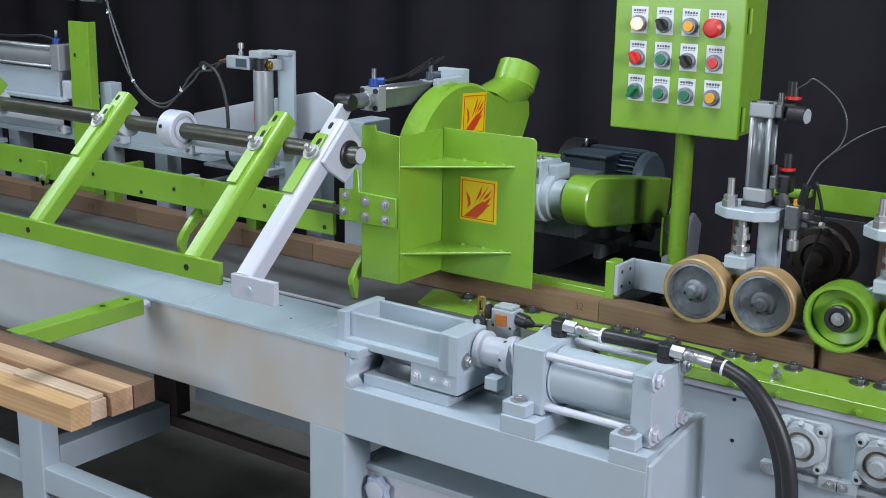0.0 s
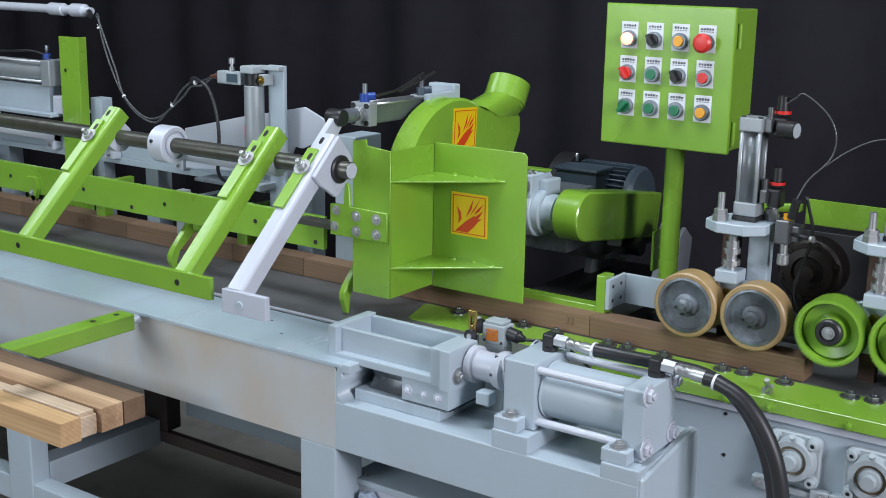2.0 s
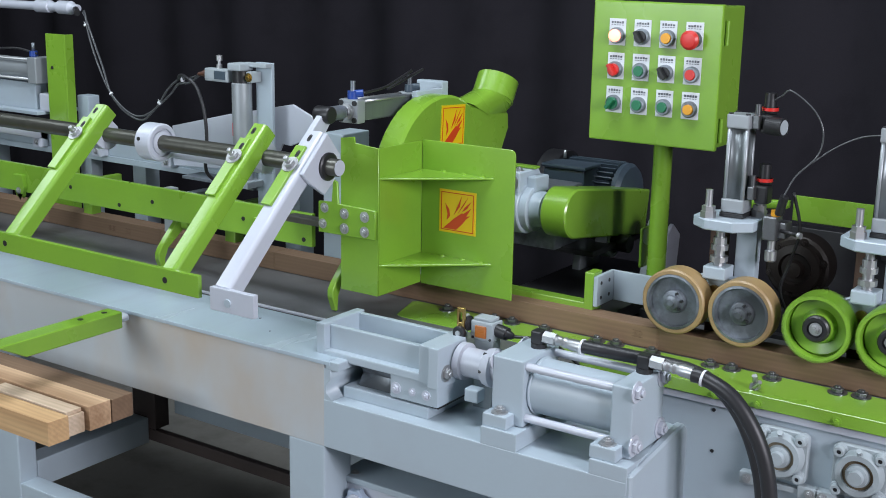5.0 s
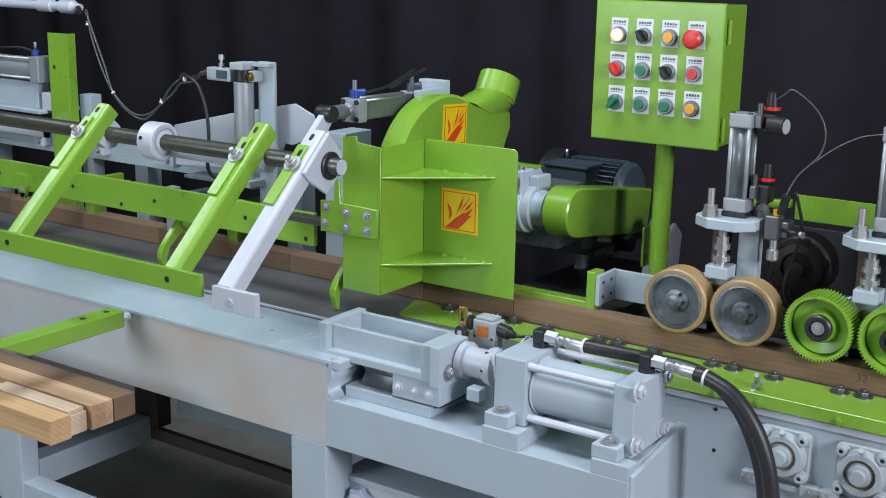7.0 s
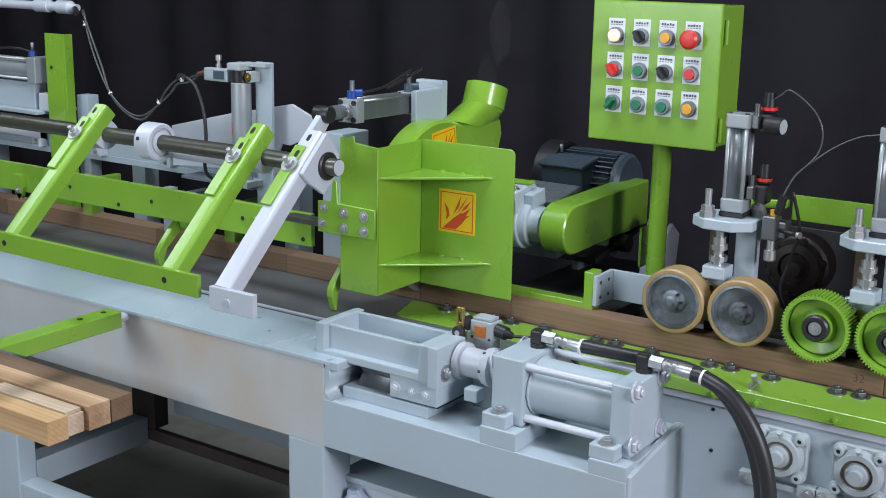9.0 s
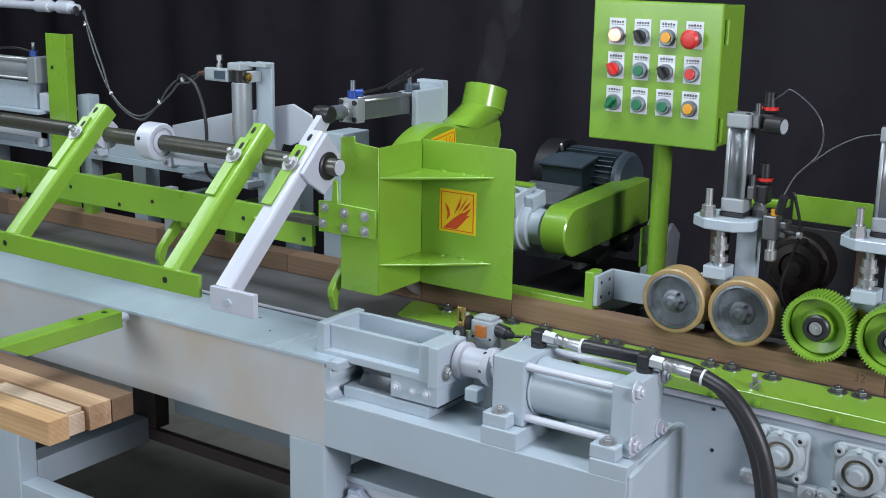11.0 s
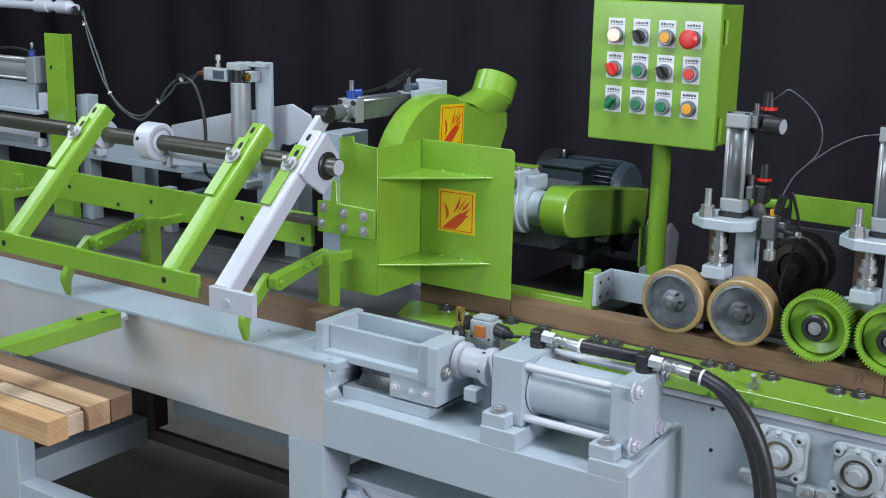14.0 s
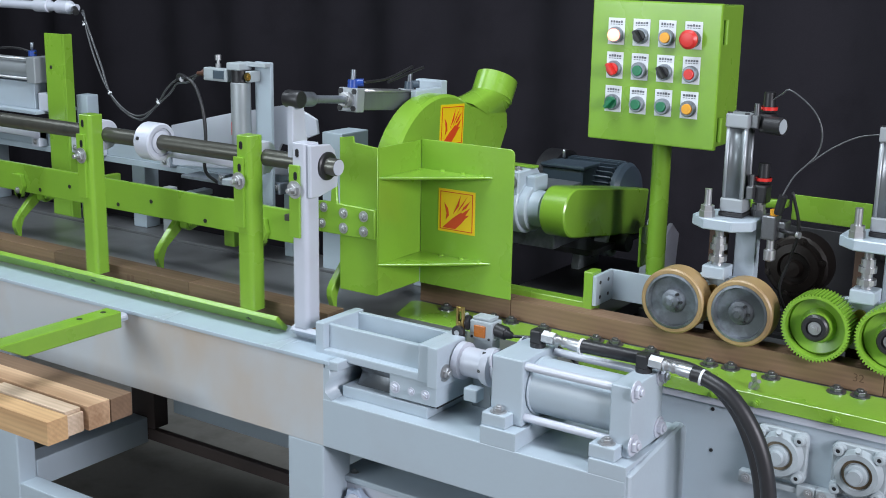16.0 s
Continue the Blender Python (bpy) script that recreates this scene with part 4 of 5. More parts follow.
def button(x, z, mat, shape):
    bm = bmesh.new()
    box(bm, x - 0.0185, x + 0.0185, 2.2965, 2.298, z - 0.02, z + 0.034, 0.0003)
    lab = part("label_plate", bm, LABEL, door, "white label plate with small unreadable marks")
    rnd = random.Random(int((x + z) * 1000))
    for k in range(5):
        bm = bmesh.new()
        w = rnd.uniform(0.0016, 0.0023)
        u = x - 0.0115 + k * 0.0058
        box(bm, u - w, u + w, 2.2958, 2.2966, z + 0.0242, z + rnd.uniform(0.0275, 0.029), 0)
        box(bm, u - 0.002, u + rnd.uniform(0.001, 0.0022), 2.2958, 2.2966, z + 0.0205, z + 0.0218, 0)
        part("print_bar", bm, INK, lab)
    bm = bmesh.new()
    lathe(bm, (x, 2.2965, z), (0, -1, 0), [(0, 0.0165), (0.007, 0.0165), (0.010, 0.0145), (0.010, 0.011), (0.007, 0.0105)], 28)
    bez = part("bezel", bm, HUB, lab)
    bm = bmesh.new()
    if shape == "flat":
        lathe(bm, (x, 2.2895, z), (0, -1, 0), [(0, 0.0105), (0.006, 0.0105), (0.007, 0.0095), (0.007, 0.0)], 24)
    elif shape == "mushroom":
        lathe(bm, (x, 2.2895, z), (0, -1, 0), [(0, 0.010), (0.012, 0.010), (0.013, 0.019), (0.018, 0.019), (0.023, 0.014), (0.025, 0.0)], 28)
    elif shape == "dome":
        lathe(bm, (x, 2.2895, z), (0, -1, 0), [(0, 0.0125), (0.008, 0.0125), (0.013, 0.008), (0.015, 0.0)], 24)
    else:
        cyl(bm, (x, 2.2895, z), (x, 2.283, z), 0.0125, 20)
        box(bm, -0.004, 0.004, -0.012, 0.0, -0.0135, 0.0135, 0.002, Matrix.Translation((x, 2.283, z)) @ Matrix.Rotation(radians(40 if mat is LAMPGREEN else -35), 4, "Y"))
    part("button_cap", bm, mat, lab)


for row, z in enumerate((1.440, 1.371, 1.302)):
    kinds = (((LIT, "dome"), (DARK, "switch"), (AMBER, "flat"), (RED, "mushroom")), ((RED, "switch"), (LAMPGREEN, "flat"), (DARK, "switch"), (RED, "flat")), ((LAMPGREEN, "switch"), (LAMPGREEN, "flat"), (LAMPGREEN, "flat"), (AMBER, "flat")))[row]
    for k, (mat, shape) in enumerate(kinds):
        button(-1.142 + 0.0562 * k, z, mat, shape)

# ---- press wheels over the feed rail ----
WY0, WY1 = 2.066, 2.114


def wheel(unit, x, z, r, toothed):
    """A press wheel: an amber tyre on a grey hub, or a toothed green feed wheel."""
    if toothed:
        bm = bmesh.new()
        lathe(bm, (x, WY0 + 0.02, z), (0, -1, 0), [(-0.02, r - 0.010), (-0.002, r - 0.009), (0.0, r - 0.012), (-0.004, 0.032), (0.004, 0.028), (0.012, 0.026), (0.012, 0.019)], 48)
        w = part("feed_wheel", bm, GREEN, unit, "green toothed feed wheel", at=(x, WY0, z))
        bm = bmesh.new()
        n = 62
        out = []
        for k in range(n):
            for f, q in ((0.0, r - 0.0045), (0.4, r), (0.55, r), (0.8, r - 0.0045)):
                a = 2 * math.pi * (k + f) / n
                out.append((x + q * math.cos(a), z + q * math.sin(a)))
        inner = [(x + (r - 0.009) * math.cos(2 * math.pi * k / (4 * n)), z + (r - 0.009) * math.sin(2 * math.pi * k / (4 * n))) for k in range(4 * n)]
        rings = [[bm.verts.new((u, y, v)) for u, v in pts] for pts, y in ((inner, WY0 + 0.02), (inner, WY0), (out, WY0), (out, WY1), (inner, WY1))]
        for one, two in zip(rings, rings[1:]):
            for k in range(4 * n):
                bm.faces.new((one[k], one[(k + 1) % (4 * n)], two[(k + 1) % (4 * n)], two[k]))
        part("toothed_rim", bm, GREEN, w, at=(x, WY0, z))
        bm = bmesh.new()
        lathe(bm, (x, WY0 + 0.02, z), (0, -1, 0), [(0, 0.024), (0.020, 0.024), (0.023, 0.021), (0.023, 0.015), (0.019, 0.014), (0.019, 0.0)], 28)
        part("hub", bm, DARK, w, "black hub")
        bolt(w, (x, WY0 + 0.001, z), (0, -1, 0), 0.0068)
        bm = bmesh.new()
        cyl(bm, (x, WY0 + 0.02, z), (x, 2.16, z), 0.015, 20)
        part("axle", bm, STEEL, w)
        return w
    bm = bmesh.new()
    lathe(bm, (x, WY1, z), (0, -1, 0), [(0, 0.02), (0.0, r - 0.0095), (0.046, r - 0.0095), (0.0465, r - 0.014), (0.036, r - 0.016), (0.034, 0.024), (0.042, 0.021), (0.043, 0.014), (0.052, 0.013), (0.053, 0.007), (0.056, 0.006), (0.056, 0)], 56)
    w = part("press_wheel", bm, HUB, unit, "dusty grey metal press wheel", at=(x, WY0, z))
    bm = bmesh.new()
    lathe(bm, (x, WY1, z), (0, -1, 0), [(0, r - 0.009), (0, r - 0.003), (0.003, r), (0.043, r), (0.046, r - 0.003), (0.046, r - 0.009), (0.03, r - 0.010)], 64)
    part("tyre", bm, TYRE, w, "amber polyurethane tyre")
    for k in range(3):
        a = radians(200 + 55 * k)
        bm = bmesh.new()
        cyl(bm, (x + 0.018 * math.cos(a), WY0 + 0.006, z + 0.018 * math.sin(a)), (x + 0.018 * math.cos(a), WY0 + 0.001, z + 0.018 * math.sin(a)), 0.003, 8)
        part("screw", bm, DARK, w)
    bm = bmesh.new()
    cyl(bm, (x, WY0 + 0.02, z), (x, 2.16, z), 0.013, 20)
    part("axle", bm, STEEL, w)
    return w


def press_unit(x):
    """A pneumatic press: yoke behind the wheels, column, flange, cylinder, regulators."""
    u = thing("press_unit", (x, 2.15, 0.88), "grey pneumatic press unit with octagonal flange above the wheels", "press", "pneumatic press units")
    bm = bmesh.new()
    prism(bm, [(x - 0.095, 0.945), (x - 0.075, 1.0), (x - 0.03, 1.018), (x + 0.03, 1.018), (x + 0.075, 0.998), (x + 0.095, 0.945), (x + 0.06, 0.925), (x - 0.06, 0.925)], "y", 2.125, 2.142, 0.002)
    part("yoke", bm, GREY, u)
    bm = bmesh.new()
    cyl(bm, (x - 0.005, 2.12, 0.988), (x - 0.005, 2.126, 0.988), 0.012, 24)
    part("pin", bm, BRASS, u, "brass pin end")
    bm = bmesh.new()
    box(bm, x - 0.022, x + 0.022, 2.10, 2.145, 1.016, 1.040, 0.003)
    part("rod_clevis", bm, GREY, u)
    bm = bmesh.new()
    lathe(bm, (x, 2.122, 1.040), (0, 0, 1), [(0, 0.010), (0.008, 0.010), (0.008, 0.017), (0.018, 0.017), (0.018, 0.010), (0.030, 0.010), (0.030, 0.016), (0.040, 0.016), (0.040, 0.0125), (0.054, 0.0125), (0.054, 0.008), (0.075, 0.008)], 12)
    part("piston_rod", bm, STEEL, u, "threaded steel rod with nuts")
    bm = bmesh.new()
    box(bm, x + 0.020, x + 0.060, 2.15, 2.175, 0.86, 1.112, 0.002)
    part("column", bm, GREY, u)
    bm = bmesh.new()
    box(bm, x - 0.035, x - 0.005, 2.16, 2.185, 0.86, 1.112, 0.002)
    part("slide_bar", bm, material("rusty_slide", (0.09, 0.055, 0.04), rough=0.5, metal=0.5), u, "rust brown slide bar")
    bm = bmesh.new()
    o = [(-0.062, -0.028), (-0.03, -0.055), (0.025, -0.055), (0.055, -0.028), (0.055, 0.028), (0.025, 0.055), (-0.03, 0.055), (-0.062, 0.028)]
    prism(bm, [(x + 0.012 + a, 2.135 + b) for a, b in o], "z", 1.113, 1.133, 0.002)
    part("flange", bm, GREY, u, "grey octagonal flange")
    for sx, sy in ((-0.018, -0.036), (0.055, 0.03)):
        bm = bmesh.new()
        cyl(bm, (x + sx, 2.135 + sy, 1.133), (x + sx, 2.135 + sy, 1.145), 0.0145, 6)
        cyl(bm, (x + sx, 2.135 + sy, 1.145), (x + sx, 2.135 + sy, 1.155), 0.0125, 6)
        cyl(bm, (x + sx, 2.135 + sy, 1.155), (x + sx, 2.135 + sy, 1.185), 0.0065, 14)
        part("stud", bm, STEEL, u)
    cx, cy = x + 0.019, 2.14
    bm = bmesh.new()
    box(bm, cx - 0.023, cx + 0.023, cy - 0.023, cy + 0.023, 1.134, 1.142, 0.001)
    part("cushion_plate", bm, DARK, u)
    bm = bmesh.new()
    box(bm, cx - 0.022, cx + 0.022, cy - 0.022, cy + 0.022, 1.1425, 1.168, 0.003)
    part("lower_cap", bm, ALU, u)
    bm = bmesh.new()
    box(bm, cx - 0.022, cx + 0.022, cy - 0.022, cy + 0.022, 1.298, 1.324, 0.003)
    cap = part("upper_cap", bm, ALU, u)
    for sx in (-1, 1):
        for sy in (-1, 1):
            bm = bmesh.new()
            cyl(bm, (cx + sx * 0.016, cy + sy * 0.016, 1.323), (cx + sx * 0.016, cy + sy * 0.016, 1.326), 0.0045, 10)
            part("screw", bm, DARK, cap)
    bm = bmesh.new()
    prof = []
    for k in range(4):
        c, s = math.cos(k * math.pi / 2), math.sin(k * math.pi / 2)
        for a, b in ((0.0185, -0.017), (0.0185, -0.010), (0.0160, -0.009), (0.0160, 0.009), (0.0185, 0.010), (0.0185, 0.017)):
            prof.append((cx + a * c - b * s, cy + a * s + b * c))
    prism(bm, prof, "z", 1.168, 1.298, 0)
    tb = part("cylinder_tube", bm, EXTRUDED, u, "grooved aluminium cylinder")
    for sx in (-1, 1):
        for sy in (-1, 1):
            bm = bmesh.new()
            cyl(bm, (cx + sx * 0.0165, cy + sy * 0.0165, 1.168), (cx + sx * 0.0165, cy + sy * 0.0165, 1.298), 0.004, 10)
            part("tie_rod", bm, ALU, tb)
    for z in (1.315, 1.185):
        bm = bmesh.new()
        box(bm, cx + 0.0225, cx + 0.036, cy - 0.012, cy + 0.012, z - 0.016, z + 0.008, 0.002)
        cyl(bm, (cx + 0.028, cy, z), (cx + 0.028, cy, z + 0.028), 0.005, 12)
        v = part("speed_valve", bm, ZINC, u)
        bm = bmesh.new()
        lathe(bm, (cx + 0.043, cy + 0.02, z + 0.012), (0, 0, 1), [(0, 0.012), (0.006, 0.014), (0.010, 0.014), (0.010, 0.011), (0.036, 0.010), (0.037, 0.0)], 18)
        part("regulator_knob", bm, DARK, v, "black regulator knob")
        bm = bmesh.new()
        lathe(bm, (cx + 0.043, cy + 0.02, z + 0.016), (0, 0, 1), [(0, 0.0142), (0.0, 0.015), (0.006, 0.015), (0.006, 0.0142)], 18)
        part("red_ring", bm, RED, v, "red ring")
        bm = bmesh.new()
        box(bm, cx + 0.032, cx + 0.057, cy, cy + 0.03, z - 0.024, z + 0.01, 0.004)
        part("regulator_body", bm, DARK, v)
    bm = bmesh.new()
    lathe(bm, (cx + 0.069, cy - 0.002, 1.306), (0.97, -0.24, 0), [(-0.022, 0.016), (0.0, 0.0165), (0.012, 0.0165), (0.012, 0.014), (0.009, 0.013)], 24)
    g = part("pressure_gauge", bm, DARK, u, "small round pressure gauge")
    bm = bmesh.new()
    d = Vector((0.97, -0.24, 0)).normalized()
    a = Vector((cx + 0.069, cy - 0.002, 1.306))
    cyl(bm, a + d * 0.008, a + d * 0.0105, 0.0135, 20)
    part("dial", bm, CAST, g)
    # solenoid valve cluster on the flange
    bm = bmesh.new()
    box(bm, x + 0.078, x + 0.105, 2.12, 2.15, 1.10, 1.145, 0.003)
    box(bm, x + 0.085, x + 0.12, 2.13, 2.16, 1.105, 1.135, 0.003)
    vb = part("valve_body", bm, ZINC, u)
    bm = bmesh.new()
    lathe(bm, (x + 0.094, 2.132, 1.06), (0, 0, 1), [(0, 0.009), (0.003, 0.011), (0.02, 0.011), (0.022, 0.007), (0.04, 0.007)], 14)
    part("muffler", bm, STEEL, vb)
    bm = bmesh.new()
    cyl(bm, (x + 0.097, 2.135, 1.145), (x + 0.097, 2.135, 1.155), 0.009, 14)
    part("orange_ring", bm, AMBER, vb, "orange push ring")
    bm = bmesh.new()
    cyl(bm, (x + 0.104, 2.13, 1.15), (x + 0.115, 2.12, 1.185), 0.008, 12)
    part("elbow", bm, DARK, vb)
    bm = bmesh.new()
    cyl(bm, (x + 0.11, 2.13, 1.12), (x + 0.145, 2.12, 1.118), 0.004, 10)
    part("fitting", bm, DARK, vb)
    bm = bmesh.new()
    cyl(bm, (x + 0.145, 2.12, 1.118), (x + 0.151, 2.118, 1.118), 0.006, 12)
    part("fitting_tip", bm, STEEL, vb)
    bm = bmesh.new()
    tube(bm, [(x + 0.062, 2.16, 1.345), (x + 0.088, 2.145, 1.362), (x + 0.106, 2.14, 1.371), (x + 0.149, 2.14, 1.340), (x + 0.168, 2.14, 1.302), (x + 0.161, 2.14, 1.261), (x + 0.129, 2.13, 1.222), (x + 0.113, 2.12, 1.185)], 0.0016, 8)
    part("air_tube", bm, CLEAR, u, "thin dark air tube")
    bm = bmesh.new()
    tube(bm, [(x + 0.150, 2.14, 1.245), (x + 0.189, 2.14, 1.277), (x + 0.231, 2.14, 1.300), (x + 0.273, 2.14, 1.309)], 0.0014, 8)
    part("air_tube", bm, CLEAR, u, "thin clear air tube")
    bm = bmesh.new()
    tube(bm, [(x + 0.125, 2.14, 1.19), (x + 0.135, 2.16, 1.12), (x + 0.12, 2.17, 1.06), (x + 0.105, 2.17, 1.0), (x + 0.12, 2.18, 0.95)], 0.003, 8)
    part("air_tube", bm, DARK, u, "black air tube")
    return u


unit_a, unit_b, unit_c = press_unit(-0.822), press_unit(-0.548), press_unit(-0.30)
amber = [wheel(unit_a, -0.886, 0.9685, 0.0625, False), wheel(unit_a, -0.754, 0.9685, 0.0625, False)]
green_wheels = [wheel(unit_b, -0.614, 0.968, 0.062, True), wheel(unit_b, -0.484, 0.968, 0.062, True), wheel(unit_c, -0.29, 0.968, 0.062, True)]

# dark parts behind the wheels
gm = thing("gear_motor", (-0.76, 2.45, 0.0), "dark oily gear motor behind the press wheels", "motor")
OILY = material("dark_oily_metal", (0.022, 0.016, 0.013), rough=0.5, metal=0.3, vary=0.4, stain=0.5)
bm = bmesh.new()
lathe(bm, (-0.765, 2.46, 0.985), (0, -1, 0), [(0, 0.02), (0, 0.066), (0.05, 0.066), (0.056, 0.060), (0.056, 0.052), (0.064, 0.050), (0.068, 0.034), (0.060, 0.030), (0.060, 0.018), (0.078, 0.016), (0.08, 0.0)], 40)
body = part("body", bm, OILY, gm)
for k in range(6):
    a = math.pi * k / 3 + 0.3
    bolt(body, (-0.765 + 0.056 * math.cos(a), 2.404, 0.985 + 0.056 * math.sin(a)), (0, -1, 0), 0.0055, material=OILY)
bm = bmesh.new()
box(bm, -0.80, -0.72, 2.42, 2.50, 0.8935, 0.93, 0.004)
part("foot", bm, OILY, gm)
bm = bmesh.new()
box(bm, -0.86, -0.66, 2.40, 2.418, 0.0, 0.893, 0.003)
box(bm, -0.86, -0.66, 2.50, 2.60, 0.0, 0.893, 0.003)
box(bm, -0.86, -0.66, 2.4182, 2.4998, 0.82, 0.893, 0.003)
part("plinth", bm, DARK, gm)
for x in (-0.80, -0.52):
    rg = thing("rear_guard", (x + 0.1, 2.36, 0.0), "green folded guard strip on a dark stand", "guard", "rear guard strips")
    bm = bmesh.new()
    box(bm, x + (0.035 if x < -0.7 else 0.0), x + 0.19, 2.35, 2.354, 1.095, 1.1455, 0.001)
    part("strip", bm, GREEN, rg)
    bm = bmesh.new()
    prism(bm, [(x - 0.06, 1.128), (x + 0.03, 1.135), (x + 0.03, 1.12), (x - 0.05, 1.112)], "y", 2.33, 2.35, 0.001)
    part("end_tab", bm, GREEN, rg)
    bm = bmesh.new()
    box(bm, x - 0.06, x + 0.20, 2.64, 2.68, 0.0, 1.02, 0.002)
    box(bm, x + 0.15, x + 0.19, 2.60, 2.639, 0.98, 1.11, 0.002)
    box(bm, x + 0.15, x + 0.19, 2.355, 2.599, 1.10, 1.11, 0.002)
    part("dark_panel", bm, DARK, rg)

# ---- pneumatic cylinder that swings the arms ----
air = thing("swing_cylinder", (-1.546, 2.185, 1.292), "aluminium pneumatic cylinder with blue fittings", "pneumatic cylinder")
bm = bmesh.new()
box(bm, -1.566, -1.526, 1.945, 2.145, 1.272, 1.312, 0.004)
tb = part("tube", bm, EXTRUDED, air)
for y in (1.92, 2.12):
    bm = bmesh.new()
    box(bm, -1.57, -1.522, y, y + 0.026, 1.268, 1.316, 0.003)
    cap = part("end_cap", bm, ALU, air)
    for sx in (-1, 1):
        for sz in (-1, 1):
            bm = bmesh.new()
            cyl(bm, (-1.546 + sx * 0.017, y - 0.003, 1.292 + sz * 0.017), (-1.546 + sx * 0.017, y + 0.001, 1.292 + sz * 0.017), 0.0055, 12)
            part("screw", bm, DARK, cap)
for sx in (-1, 1):
    bm = bmesh.new()
    cyl(bm, (-1.546 + sx * 0.0195, 1.945, 1.3115), (-1.546 + sx * 0.0195, 2.12, 1.3115), 0.003, 10)
    part("groove_rib", bm, STEEL, tb)
bm = bmesh.new()
lathe(bm, (-1.546, 1.92, 1.292), (0, -1, 0), [(0, 0.016), (0.008, 0.016), (0.01, 0.012), (0.014, 0.012)], 20)
part("rod_gland", bm, STEEL, air)
for y, hue in ((1.935, BLUE), (2.13, MOTOR)):
    bm = bmesh.new()
    cyl(bm, (-1.546, y, 1.316), (-1.546, y, 1.332), 0.0105, 14)
    cyl(bm, (-1.546, y, 1.326), (-1.528, y + 0.012, 1.328), 0.008, 12)
    f = part("elbow", bm, hue, air, "push-in air fitting")
    bm = bmesh.new()
    cyl(bm, (-1.546, y, 1.332), (-1.546, y, 1.352), 0.005, 12)
    part("needle_screw", bm, HUB, f)
bm = bmesh.new()
tube(bm, [(-1.528, 1.945, 1.328), (-1.523, 2.005, 1.335), (-1.523, 2.045, 1.345), (-1.523, 2.105, 1.365)], 0.003, 8)
part("air_tube", bm, DARK, air)
bm = bmesh.new()
cyl(bm, (-1.533, 2.035, 1.33), (-1.523, 2.145, 1.365), 0.003, 12)
part("sensor", bm, DARK, air)
rod_at = (-1.546, 1.905, 1.292)
bm = bmesh.new()
cyl(bm, (-1.546, 1.84, 1.292), (-1.546, 2.025, 1.292), 0.008, 20)
cyl(bm, (-1.546, 1.84, 1.292), (-1.546, 1.885, 1.292), 0.0145, 20, bevel=0.003)
rod = part("piston_rod", bm, HUB, air, "dark rod with fork end", at=rod_at)
bm = bmesh.new()
cyl(bm, (-1.565, 1.83, 1.292), (-1.527, 1.83, 1.292), 0.017, 24, bevel=0.003)
part("rod_eye", bm, DARK, rod)
stand = thing("cylinder_stand", (-1.546, 2.215, 0), "grey stand plate holding the swing cylinder", "bracket")
bm = bmesh.new()
box(bm, -1.519, -1.504, 2.10, 2.195, 1.235, 1.313, 0.003)
part("clevis_plate", bm, GREY, stand)
bm = bmesh.new()
box(bm, -1.583, -1.513, 2.207, 2.23, 0.8515, 1.325, 0.003)
part("upright", bm, GREY, stand)

# ---- machinery at the infeed end ----
inf = thing("infeed_frame", (-2.5, 2.2, 0), "grey infeed frame of plates and beams behind the shaft", "machine frame")
bm = bmesh.new()
box(bm, -4.2, -1.98, 2.20, 2.23, 1.045, 1.118, 0.003)
part("long_beam", bm, GREY, inf)
bm = bmesh.new()
box(bm, -4.2, -1.95, 2.195, 2.2, 1.030, 1.046, 0.001)
part("lower_flange", bm, GREY, inf)
bm = bmesh.new()
prism(bm, [(-2.30, 1.06), (-2.30, 1.161), (-2.10, 1.208), (-1.898, 1.248), (-1.822, 1.218), (-1.818, 1.185), (-1.905, 1.150), (-1.93, 1.152), (-1.97, 1.08)], "y", 2.15, 2.158, 0.001)
part("wedge_plate", bm, PALE, inf, "pale grey wedge plate")
bm = bmesh.new()
box(bm, -1.815, -1.755, 2.162, 2.26, 0.8515, 1.19, 0.003)
part("box_column", bm, GREY, inf)
bm = bmesh.new()
box(bm, -1.968, -1.918, 2.104, 2.114, 0.99, 1.345, 0.002)
part("upright_plate", bm, GREY, inf)
bm = bmesh.new()
box(bm, -1.99, -1.918, 2.085, 2.1035, 1.334, 1.344, 0.002)
part("top_plate", bm, CAST, inf)
bm = bmesh.new()
box(bm, -1.966, -1.95, 2.07, 2.1035, 1.30, 1.325, 0.002)
lug = part("lug", bm, CAST, inf)
bolt(lug, (-1.958, 2.07, 1.312), (0, -1, 0), 0.006, material=BRASS)
for x in (-2.0, -2.55, -3.2):
    bm = bmesh.new()
    box(bm, x, x + 0.05, 2.235, 2.285, 0.8515, 1.10, 0.002)
    part("post", bm, GREY, inf)
for x in (-2.62, -2.70, -2.35, -2.87):
    bm = bmesh.new()
    box(bm, x - 0.018, x + 0.018, 2.17, 2.199, 1.045, 1.12, 0.004)
    blk = part("clamp_block", bm, PALE, inf)
    for z in (1.06, 1.10):
        bolt(blk, (x, 2.17, z), (0, -1, 0), 0.005)
bm = bmesh.new()
box(bm, -2.25, -1.98, 2.13, 2.199, 1.035, 1.043, 0.002)
part("shelf", bm, HUB, inf)
for k in range(5):
    x = -2.10 + 0.045 * k
    bm = bmesh.new()
    box(bm, x - 0.012, x + 0.012, 2.12, 2.15, 1.035 + 0.012 * (k % 2), 1.062, 0.003)
    v = part("valve_block", bm, HUB, inf)
    bolt(v, (x, 2.12, 1.052), (0, -1, 0), 0.005)
